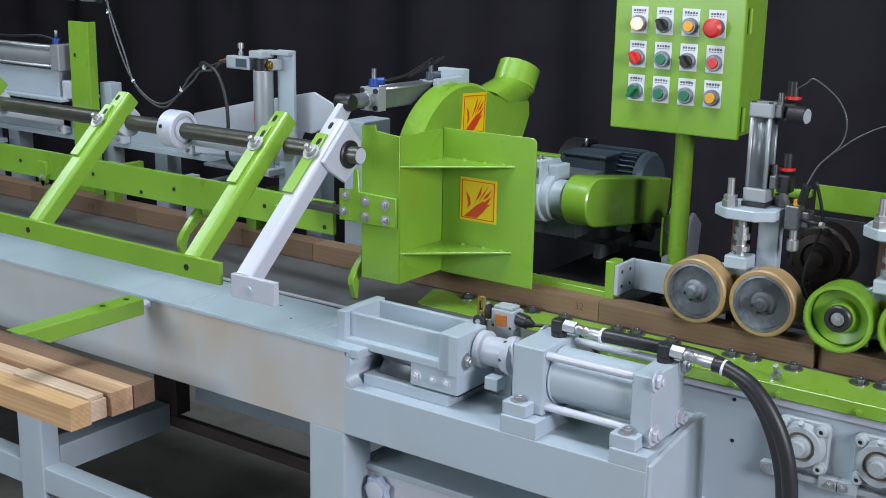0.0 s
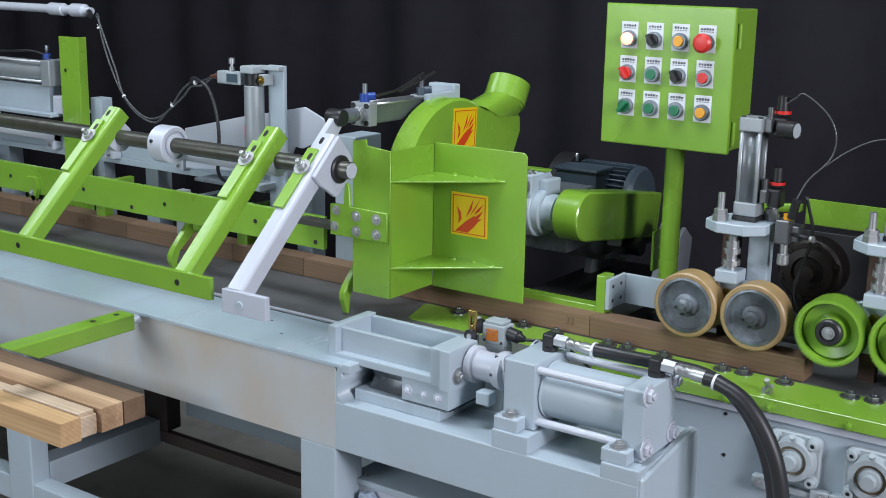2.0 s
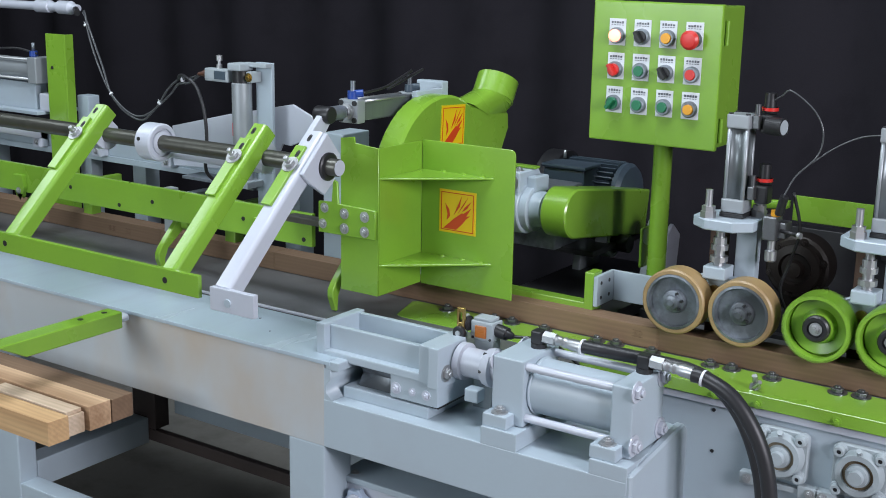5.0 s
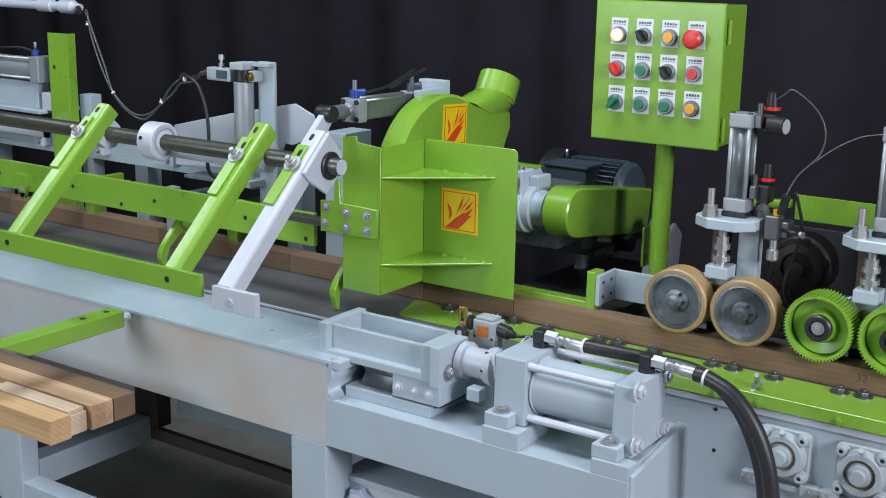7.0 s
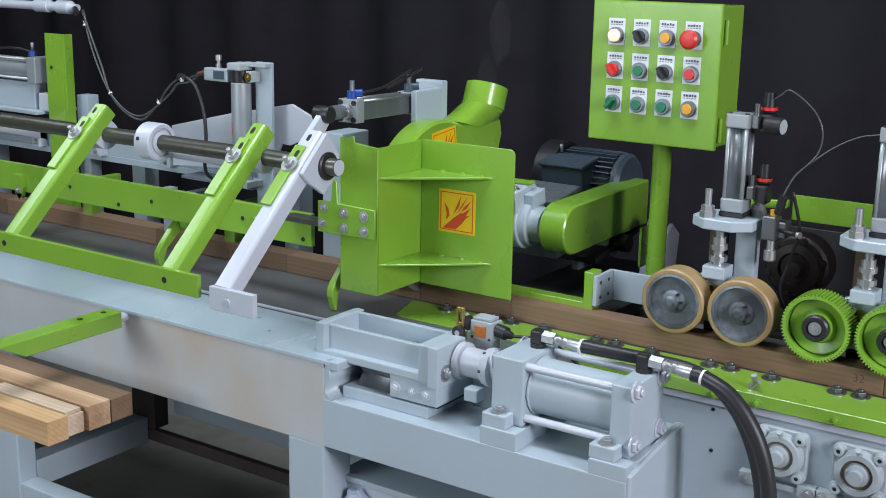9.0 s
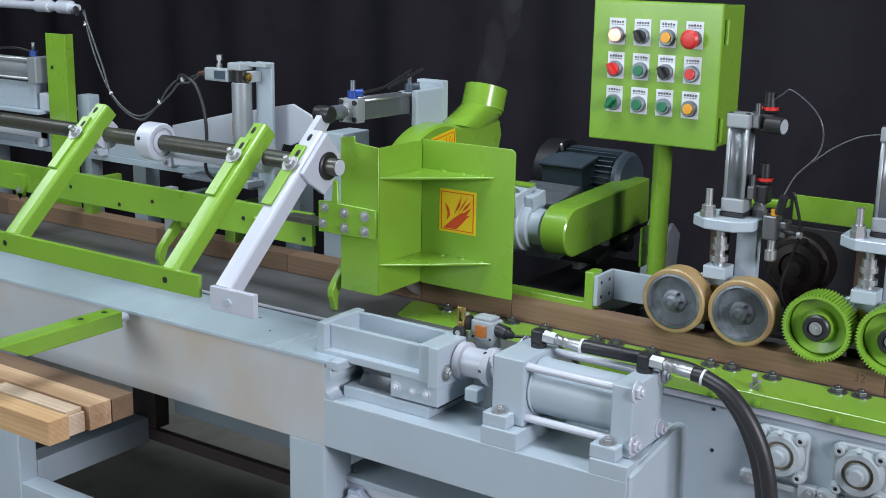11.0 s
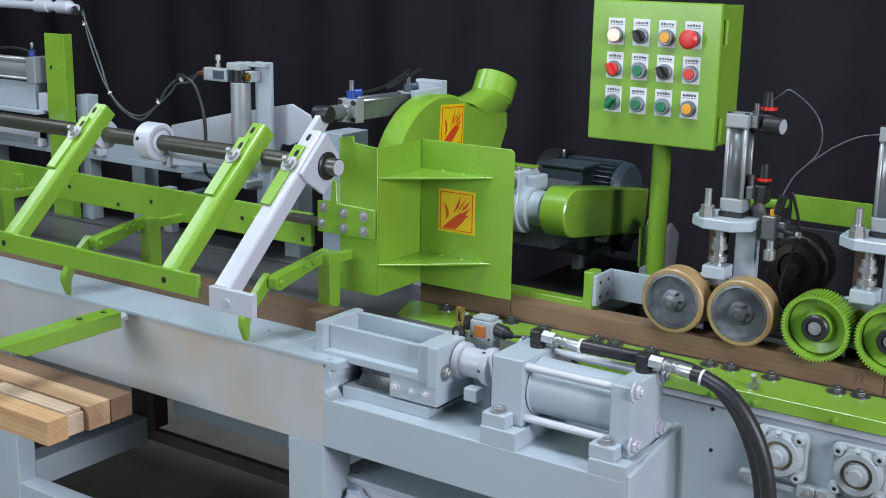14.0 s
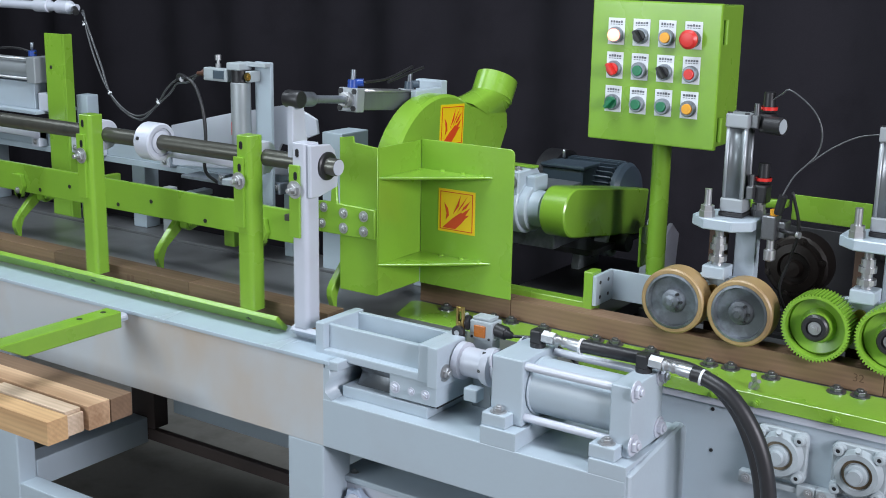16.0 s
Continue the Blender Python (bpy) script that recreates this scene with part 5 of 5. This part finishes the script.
for x in (-2.165,):
    bm = bmesh.new()
    box(bm, x - 0.014, x + 0.014, 2.0, 2.025, 0.93, 1.040, 0.003)
    n = part("sensor_post", bm, ALU, inf)
    bm = bmesh.new()
    box(bm, x - 0.012, x + 0.012, 2.025, 2.20, 0.955, 0.975, 0.003)
    part("sensor_bar", bm, ALU, inf)

vc = thing("lift_cylinder", (-1.99, 2.08, 1.0), "slim bright aluminium lift cylinder with air valve", "pneumatic cylinder")
bm = bmesh.new()
lathe(bm, (-1.99, 2.08, 1.12), (0, 0, 1), [(-0.05, 0.012), (-0.05, 0.0225), (0.0, 0.0235), (0.176, 0.0235), (0.178, 0.02), (0.178, 0.0)], 36)
part("tube", bm, ALU, vc)
bm = bmesh.new()
cyl(bm, (-1.99, 2.08, 1.297), (-1.99, 2.08, 1.326), 0.021, 28)
part("head", bm, DARK, vc)
bm = bmesh.new()
box(bm, -2.012, -1.972, 2.056, 2.10, 1.326, 1.343, 0.003)
part("cap", bm, CAST, vc)
bm = bmesh.new()
prism(bm, arc(-1.99, 2.08, 0.0238, 225, 245, 3) + arc(-1.99, 2.08, 0.0225, 245, 225, 3), "z", 1.175, 1.205, 0)
part("red_label", bm, RED, vc, "small red label")
bm = bmesh.new()
box(bm, -2.095, -2.020, 2.065, 2.09, 1.296, 1.326, 0.003)
va = part("valve_body", bm, CAST, vc)
bm = bmesh.new()
box(bm, -2.062, -2.028, 2.0635, 2.066, 1.302, 1.321, 0.0)
part("valve_face", bm, MOTOR, va)
bm = bmesh.new()
lathe(bm, (-2.057, 2.077, 1.326), (0, 0, 1), [(0, 0.007), (0.010, 0.007), (0.010, 0.004), (0.018, 0.004), (0.018, 0.0075), (0.030, 0.0075), (0.032, 0.0)], 14)
part("valve_screw", bm, STEEL, va)
bm = bmesh.new()
lathe(bm, (-2.095, 2.077, 1.312), (-1, 0, -0.12), [(0, 0.0085), (0.012, 0.0085), (0.014, 0.006), (0.03, 0.005)], 14)
part("tube_fitting", bm, COPPER, va)
bm = bmesh.new()
box(bm, -2.03, -1.95, 2.05, 2.115, 1.055, 1.07, 0.002)
part("foot", bm, CAST, vc)

hoses = thing("air_hoses", (-2.4, 2.1, 1.3), "thin looping transparent and brown air hoses", "air hose")
for off in (0.0, 0.010):
    bm = bmesh.new()
    tube(bm, [(-2.79, 2.29, 1.418), (-2.60, 2.14, 1.43 - off), (-2.565 + off, 2.12, 1.377), (-2.533 + 1.5 * off, 2.12, 1.299), (-2.489, 2.12, 1.230), (-2.427 - off, 2.12, 1.187), (-2.375, 2.12, 1.182 - off), (-2.322, 2.12, 1.208), (-2.269 + off, 2.11, 1.257 - off), (-2.219, 2.10, 1.286 - off), (-2.170, 2.09, 1.294 - off), (-2.12, 2.08, 1.309)], 0.0028, 8)
    part("hose", bm, CLEAR, hoses, "clear plastic hose")
bm = bmesh.new()
tube(bm, [(-2.219, 2.10, 1.286), (-2.15, 2.04, 1.306), (-2.087, 2.0, 1.308), (-2.057, 2.0, 1.29), (-2.035, 2.0, 1.243), (-2.027, 2.0, 1.179), (-2.032, 2.0, 1.099), (-2.035, 2.04, 1.062)], 0.0042, 8)
part("hose", bm, RUBBER, hoses, "dark brown air hose")
for at, d in (((-2.489, 2.12, 1.230), (0.5, 0, -0.6)), ((-2.305, 2.115, 1.222), (0.6, 0, 0.5)), ((-2.20, 2.095, 1.287), (1, 0, 0.1)), ((-2.575, 2.12, 1.40), (0.4, 0, -1))):
    bm = bmesh.new()
    a, d = Vector(at), Vector(d).normalized()
    cyl(bm, a - d * 0.002, a + d * 0.002, 0.0052, 12)
    cyl(bm, a, a + Vector((0.002, -0.006, 0.009)), 0.0008, 6)
    part("cable_tie", bm, LABEL, hoses, "white cable tie")

pst = thing("end_post", (-2.745, 2.16, 0), "tall green flat steel post", "post")
bm = bmesh.new()
box(bm, -2.795, -2.7225, 2.162, 2.170, 0.8515, 1.366, 0.0015)
box(bm, -2.722, -2.714, 2.162, 2.190, 0.8515, 1.366, 0.0015)
part("bar", bm, GREEN, pst)
for x, z in ((-2.772, 1.275),):
    bm = bmesh.new()
    cyl(bm, (x, 2.1608, z), (x, 2.163, z), 0.005, 10)
    part("hole", bm, DARK, pst)
fc = thing("feed_cylinder", (-3.0, 2.2, 0), "grey pneumatic feed cylinder on a bracket", "pneumatic cylinder")
bm = bmesh.new()
cyl(bm, (-3.4, 2.19, 1.262), (-2.87, 2.19, 1.262), 0.03, 28)
part("tube", bm, ALU, fc)
bm = bmesh.new()
box(bm, -2.872, -2.835, 2.155, 2.225, 1.225, 1.297, 0.003)
part("end_cap", bm, ALU, fc)
for z in (1.29, 1.236):
    bm = bmesh.new()
    cyl(bm, (-3.4, 2.162, z), (-2.872, 2.162, z), 0.004, 10)
    part("tie_rod", bm, STEEL, fc)
bm = bmesh.new()
box(bm, -3.4, -2.82, 2.14, 2.28, 1.142, 1.152, 0.002)
part("bracket_shelf", bm, GREY, fc)
bm = bmesh.new()
box(bm, -3.4, -2.86, 2.17, 2.21, 1.152, 1.225, 0.002)
part("saddle", bm, GREY, fc)
bm = bmesh.new()
box(bm, -2.84, -2.795, 2.165, 2.21, 1.15, 1.20, 0.004)
part("rod_block", bm, PALE, fc)
bm = bmesh.new()
cyl(bm, (-2.885, 2.19, 1.297), (-2.885, 2.19, 1.312), 0.012, 12)
f = part("fitting", bm, BLUE, fc, "blue fitting")
bm = bmesh.new()
cyl(bm, (-2.885, 2.19, 1.312), (-2.885, 2.19, 1.334), 0.005, 10)
part("needle_screw", bm, HUB, f)
bm = bmesh.new()
tube(bm, [(-2.87, 2.19, 1.305), (-2.93, 2.17, 1.318), (-3.05, 2.16, 1.312), (-3.3, 2.16, 1.31)], 0.003, 8)
part("air_tube", bm, DARK, fc)
bm = bmesh.new()
box(bm, -2.735, -2.69, 2.21, 2.25, 0.8515, 1.20, 0.003)
part("column", bm, GREY, fc)
bm = bmesh.new()
box(bm, -3.35, -3.25, 2.17, 2.25, 0.8515, 1.142, 0.003)
part("column", bm, GREY, fc)
ut = thing("overhead_cylinder", (-2.95, 2.28, 1.42), "white overhead cylinder tube with hose fittings", "pneumatic cylinder")
bm = bmesh.new()
cyl(bm, (-3.9, 2.30, 1.428), (-2.93, 2.30, 1.428), 0.0125, 20)
part("tube", bm, PALE, ut)
bm = bmesh.new()
lathe(bm, (-3.0, 2.30, 1.428), (1, 0, 0), [(0, 0.014), (0.002, 0.018), (0.06, 0.018), (0.062, 0.014), (0.10, 0.012), (0.10, 0.019), (0.15, 0.019), (0.16, 0.012), (0.18, 0.010)], 20)
part("fitting", bm, PALE, ut)
bm = bmesh.new()
cyl(bm, (-2.82, 2.29, 1.425), (-2.79, 2.27, 1.418), 0.009, 12)
part("plug", bm, DARK, ut)
bm = bmesh.new()
box(bm, -3.95, -3.85, 2.26, 2.34, 0.0, 1.45, 0.003)
part("stand", bm, GREY, ut)

# ---- stock at the loading side ----
bar = thing("loading_bar", (-1.92, 1.5, 0.85), "green square loading bar with slanted end fixed to the bed", "bar")
bm = bmesh.new()
prism(bm, [(1.613, 0.838), (1.613, 0.873), (1.312, 0.873), (1.378, 0.838)], "x", -1.934, -1.890, 0.002)
tubeb = part("tube", bm, GREEN, bar)
for y in (1.525, 1.585):
    bm = bmesh.new()
    cyl(bm, (-1.913, y, 0.872), (-1.913, y, 0.8738), 0.006, 14)
    part("hole", bm, DARK, tubeb)
bm = bmesh.new()
box(bm, -1.925, -1.912, 1.6135, 1.6495, 0.842, 0.852, 0.002)
part("stub", bm, GREY, bar)
bm = bmesh.new()
lathe(bm, (-1.918, 1.632, 0.852), (0, 0, 1), [(0, 0.016), (0.004, 0.015), (0.007, 0.010), (0.007, 0.0)], 20)
part("cap_washer", bm, PALE, bar, "pale washer")
rest = thing("stock_trestle", (-2.6, 1.42, 0), "plain grey trestle carrying the loose boards", "trestle")
bm = bmesh.new()
box(bm, -2.62, -2.57, 1.25, 1.645, 0.67, 0.718, 0.002)
part("bar", bm, GREY, rest)
bm = bmesh.new()
box(bm, -3.02, -2.97, 1.25, 1.645, 0.67, 0.718, 0.002)
part("bar", bm, GREY, rest)
for x in (-2.62, -3.02):
    for y in (1.26, 1.60):
        bm = bmesh.new()
        box(bm, x, x + 0.04, y, y + 0.035, 0.0, 0.67, 0.002)
        part("leg", bm, GREY, rest)


def board(x0, x1, y0, y1, z0, z1, mat, label, group, skew=0.0):
    bm = bmesh.new()
    box(bm, x0, x1, y0, y1, z0, z1, 0.0012, Matrix.Translation((x1, y0, z0)) @ Matrix.Rotation(skew, 4, "Z") @ Matrix.Translation((-x1, -y0, -z0)))
    return part("board", bm, mat, None, label, category="board", group=group)


STACK = "stacked boards"
board(-3.2, -1.742, 1.304, 1.350, 0.718, 0.764, ORANGEPINE, "pale sawn pine board lying loose on a trestle", STACK)
board(-3.2, -1.750, 1.354, 1.392, 0.718, 0.757, ROUGHPINE, "pale pine board with a rough sawn end", STACK, 0.003)
board(-1.98, -1.755, 1.355, 1.390, 0.7575, 0.765, ROUGHPINE, "thin pale pine offcut lying on a board", STACK)
board(-3.2, -1.742, 1.397, 1.448, 0.718, 0.766, PALEWOOD, "pale sawn pine board lying loose on a trestle", STACK, -0.002)
board(-3.2, -1.742, 1.451, 1.502, 0.718, 0.764, WOOD, "weathered brown pine board lying loose on a trestle", STACK)

# wood on the machine
WZ0, WZ1, WY = ZB, ZB + 0.043, 2.084
FEED = 0.60  # how far the row of boards is fed in the middle of the clip
bed_boards = [board(x0, x1, WY, WY + 0.05, WZ0, WZ1, WOOD, "brown pine board lying on the steel table", "boards on the bed")
              for x0, x1 in ((-3.6, -2.9), (-2.899, -2.30), (-2.299, -1.86), (-1.859, -1.476))]
rail_boards = [board(x0, x1, WY, WY + 0.05, WZ0, WZ1, WOOD, "brown pine board under the press wheels beside the green rail", "boards on the rail")
               for x0, x1 in ((-1.475, -1.247), (-1.246, -0.492), (-0.491, -0.056))]
gone_board = board(-0.642, 0.25, WY, WY + 0.05, WZ0, WZ1, WOOD, "brown pine board leaving along the green rail", "boards on the rail")


def stamp(onto, body, x, z, size):
    """Small stamped figures on the front of a board."""
    font = bpy.data.curves.new("stamp", "FONT")
    font.body, font.size, font.align_x = body, size, "CENTER"
    tmp = bpy.data.objects.new("stamp", font)
    me = bpy.data.meshes.new_from_object(tmp)
    bpy.data.objects.remove(tmp)
    bm = bmesh.new()
    bm.from_mesh(me)
    bpy.data.meshes.remove(me)
    bmesh.ops.transform(bm, verts=bm.verts, matrix=Matrix.Translation((x, WY - 0.0004, z)) @ Matrix.Rotation(radians(90), 4, "X"))
    part("stamp", bm, STAMP, onto, "faint stamped figures")


STAMP = material("faded_stamp_ink", (0.13, 0.075, 0.045), rough=0.8)
stamp(rail_boards[1], "32", -0.535, ZB + 0.018, 0.021)
stamp(bed_boards[2], "32", -1.98, ZB + 0.014, 0.021)
for x in (-2.052, -2.038):
    bm = bmesh.new()
    box(bm, x, x + 0.009, WY - 0.0005, WY + 0.0005, ZB + 0.014, ZB + 0.029, 0)
    part("faded_mark", bm, STAMP, bed_boards[2])

# ---- pusher units with hooked fingers ----


def pusher(x):
    """Built at the front end of its travel."""
    p = thing("board_pusher", (x, 1.83, ZB), "green board pusher with arm and hooked finger", "pusher", "green pushers")
    bm = bmesh.new()
    box(bm, x - 0.024, x + 0.010, 1.824, 1.856, 0.897, 1.010, 0.003)
    part("leg", bm, GREEN, p)
    bm = bmesh.new()
    prism(bm, [(1.850, 1.012), (1.850, 0.988), (1.81, 0.984), (1.70, 0.958), (1.688, 0.966), (1.688, 0.984), (1.70, 0.990)], "x", x - 0.034, x - 0.010, 0.002)
    arm = part("arm", bm, GREEN, p)
    for y, z in ((1.795, 0.998), (1.775, 0.993), (1.700, 0.974)):
        bolt(arm, (x - 0.010, y, z), (1, 0, 0), 0.006, material=GREEN)
    bm = bmesh.new()
    prism(bm, [(1.712, 0.982), (1.697, 0.990), (1.684, 0.982), (1.656, 0.955), (1.632, 0.930), (1.622, 0.915), (1.622, 0.900), (1.634, 0.868), (1.639, 0.868), (1.642, 0.900), (1.652, 0.922), (1.705, 0.962)], "x", x - 0.052, x - 0.036, 0.002)
    part("hooked_finger", bm, GREEN, p)
    bm = bmesh.new()
    box(bm, x - 0.012, x + 0.006, 1.857, 1.934, 0.985, 1.004, 0.002)
    part("drive_bar", bm, GREEN, p)
    return p


pushers = [pusher(-1.522), pusher(-2.040), pusher(-2.56)]

# ---- saw dust blown out of the outlet ----


def dust_material():
    m = bpy.data.materials.new("thin_saw_dust")
    m.use_nodes = True
    nt = m.node_tree
    b = nt.nodes["Principled BSDF"]
    b.inputs["Base Color"].default_value = (0.62, 0.62, 0.60, 1)
    b.inputs["Roughness"].default_value = 1.0
    n = nt.nodes.new("ShaderNodeTexNoise")
    n.inputs["Scale"].default_value = 22
    r = nt.nodes.new("ShaderNodeMapRange")
    r.inputs["From Min"].default_value, r.inputs["From Max"].default_value = 0.35, 0.8
    r.inputs["To Min"].default_value, r.inputs["To Max"].default_value = 0.003, 0.014
    nt.links.new(n.outputs["Fac"], r.inputs["Value"])
    nt.links.new(r.outputs[0], b.inputs["Alpha"])
    return m


DUST = dust_material()
puffs = []
for k in range(30):
    rnd = random.Random(40 + k)
    bm = bmesh.new()
    bmesh.ops.create_icosphere(bm, subdivisions=3, radius=1)
    for v in bm.verts:
        w = 1 + 0.25 * noise.noise(v.co * 1.7 + Vector((k, 0, 0)))
        v.co = Vector((v.co.x * 0.019 * w, v.co.y * 0.034 * w, v.co.z * 0.07 * w))
    for f in bm.faces:
        f.smooth = True
    bmesh.ops.translate(bm, verts=bm.verts, vec=(-1.4875, 2.27, 1.13))
    puffs.append((part("dust_puff", bm, DUST, None, "thin grey puff of saw dust above the outlet", category="dust", group="puffs of saw dust"), rnd))

# ---- movement ----
PUSH, SLIDE = 0.272, 0.312
FED = [(0, 0), (4.3, 0), (4.7, 0.1), (5.2, 0.45), (5.7, 0.85), (6.1, 1), (8, 1)]
STEPS = [(0, 0), (8, 0), (12.62, 0), (12.8, 0.14), (13.0, 0.34), (13.2, 0.53), (13.4, 0.69), (13.6, 0.86), (13.8, 0.98), (13.95, 1), (14.2, 1), (14.4, 0.9), (14.6, 0.72), (14.8, 0.565), (15.0, 0.45), (15.2, 0.37), (15.4, 0.26), (15.6, 0.07), (15.75, 0), (16, 0)]


def motions():
    for p in pushers:
        x, y, z = p.location
        walk(p, [(t, pose(x - 0.008 * (1 - s), y + PUSH * (1 - s), z - 0.004 * (1 - s))) for t, s in STEPS])
    for b in bed_boards:
        x, y, z = b.location
        far = [(t, s) for t, s in STEPS if 8 < t <= 14.0] + [(14.2, 1), (16, 1)]
        walk(b, [(t, pose(x - FEED * (1 - f), y, z)) for t, f in FED] + [(t, pose(x, y - SLIDE * s, z)) for t, s in far])
    swing = [(0, REST), (8, REST), (15.6, REST), (15.7, REST + 0.5), (15.8, REST + 12), (15.9, REST + 36), (16.0, 0)]
    x, y, z = arms.location
    walk(arms, [(t, pose(x, y, z, a)) for t, a in swing])
    ax, ay, az = air.location.x, air.location.y, air.location.z - 0.010
    rod_rows, air_rows = [], []
    for t, a in swing:
        # the lever's pin, on the arms' circle
        py, pz = SY - 0.12 * math.sin(radians(a)), SZ + 0.12 * math.cos(radians(a))
        tilt = math.degrees(math.atan2(az - pz, ay - py))
        reach = math.hypot(ay - py, az - pz)
        air_rows.append((t, pose(ax, ay, az, tilt)))
        rod_rows.append((t, pose(0, -(reach - 0.075), 0)))
    walk(air, air_rows)
    walk(rod, rod_rows)
    saw_rows = [(0, 0), (7.55, 0), (7.8, 0.7), (8.0, 1.8), (8.2, 3.4), (8.4, 5.0), (8.6, 6.4), (8.8, 8.0), (9.0, 9.4), (9.2, 10.4), (9.6, 11.0), (10.6, 11.0), (11.1, 10.7), (11.3, 9.8), (11.5, 7.6), (11.7, 4.8), (11.9, 2.2), (12.1, 0.5), (12.3, 0), (16, 0)]
    x, y, z = saw.location
    walk(saw, [(t, pose(x, y, z, a)) for t, a in saw_rows])
    for k, (p, rnd) in enumerate(puffs):
        x, y, z = p.location
        t0 = 8.72 + 0.088 * k
        sx, sy = rnd.uniform(-0.03, 0.03), rnd.uniform(-0.03, 0.03)
        walk(p, [(0, pose(x, y, z)), (7.5, pose(x, y, z)), (8.6, pose(x, y - 0.008, z - 0.02)), (t0, pose(x, y - 0.012, z - 0.03)), (t0 + 0.18, pose(x, 2.345, 1.30)), (t0 + 0.45, pose(x + sx * 1.4, 2.47 + sy, 1.56)),
                 (t0 + 1.2, pose(x + sx * 4, 2.93, 2.2)), (14, pose(x + sx * 6, 3.2, 2.9)), (16, pose(x + sx * 6, 3.2, 2.9))])
    # boards under the wheels: one leaves at once, the rest follow in the middle of the clip
    for b in rail_boards:
        x, y, z = b.location
        walk(b, [(t, pose(x - FEED * (1 - f), y, z)) for t, f in FED] + [(16, pose(x, y, z))])
    x, y, z = gone_board.location
    walk(gone_board, [(0, pose(x, y, z)), (0.4, pose(x + 0.25, y, z)), (1.2, pose(x + 0.85, y, z)), (1.8, pose(x + 1.3, y, z)), (2.4, pose(x + 1.55, y, z)), (8, pose(x + 1.55, y, z)), (16, pose(x + 1.55, y, z))])
    turn = [(0, 0)] + [(0.1 * k, 76 * k) for k in range(1, 53)] + [(5.4, 76 * 53), (5.7, 76 * 53.6), (8, 76 * 53.6), (16, 76 * 53.6)]
    for w in green_wheels:
        x, y, z = w.location
        walk(w, [(t, pose(x, y, z, 0, a, 0)) for t, a in turn])
    for w in amber:
        x, y, z = w.location
        walk(w, [(0, pose(x, y, z)), (4.3, pose(x, y, z))] + [(4.3 + 0.22 * k, pose(x, y, z, 0, 76.75 * k, 0)) for k in range(1, 9)] + [(8, pose(x, y, z, 0, 614, 0)), (16, pose(x, y, z, 0, 614, 0))])


motions()
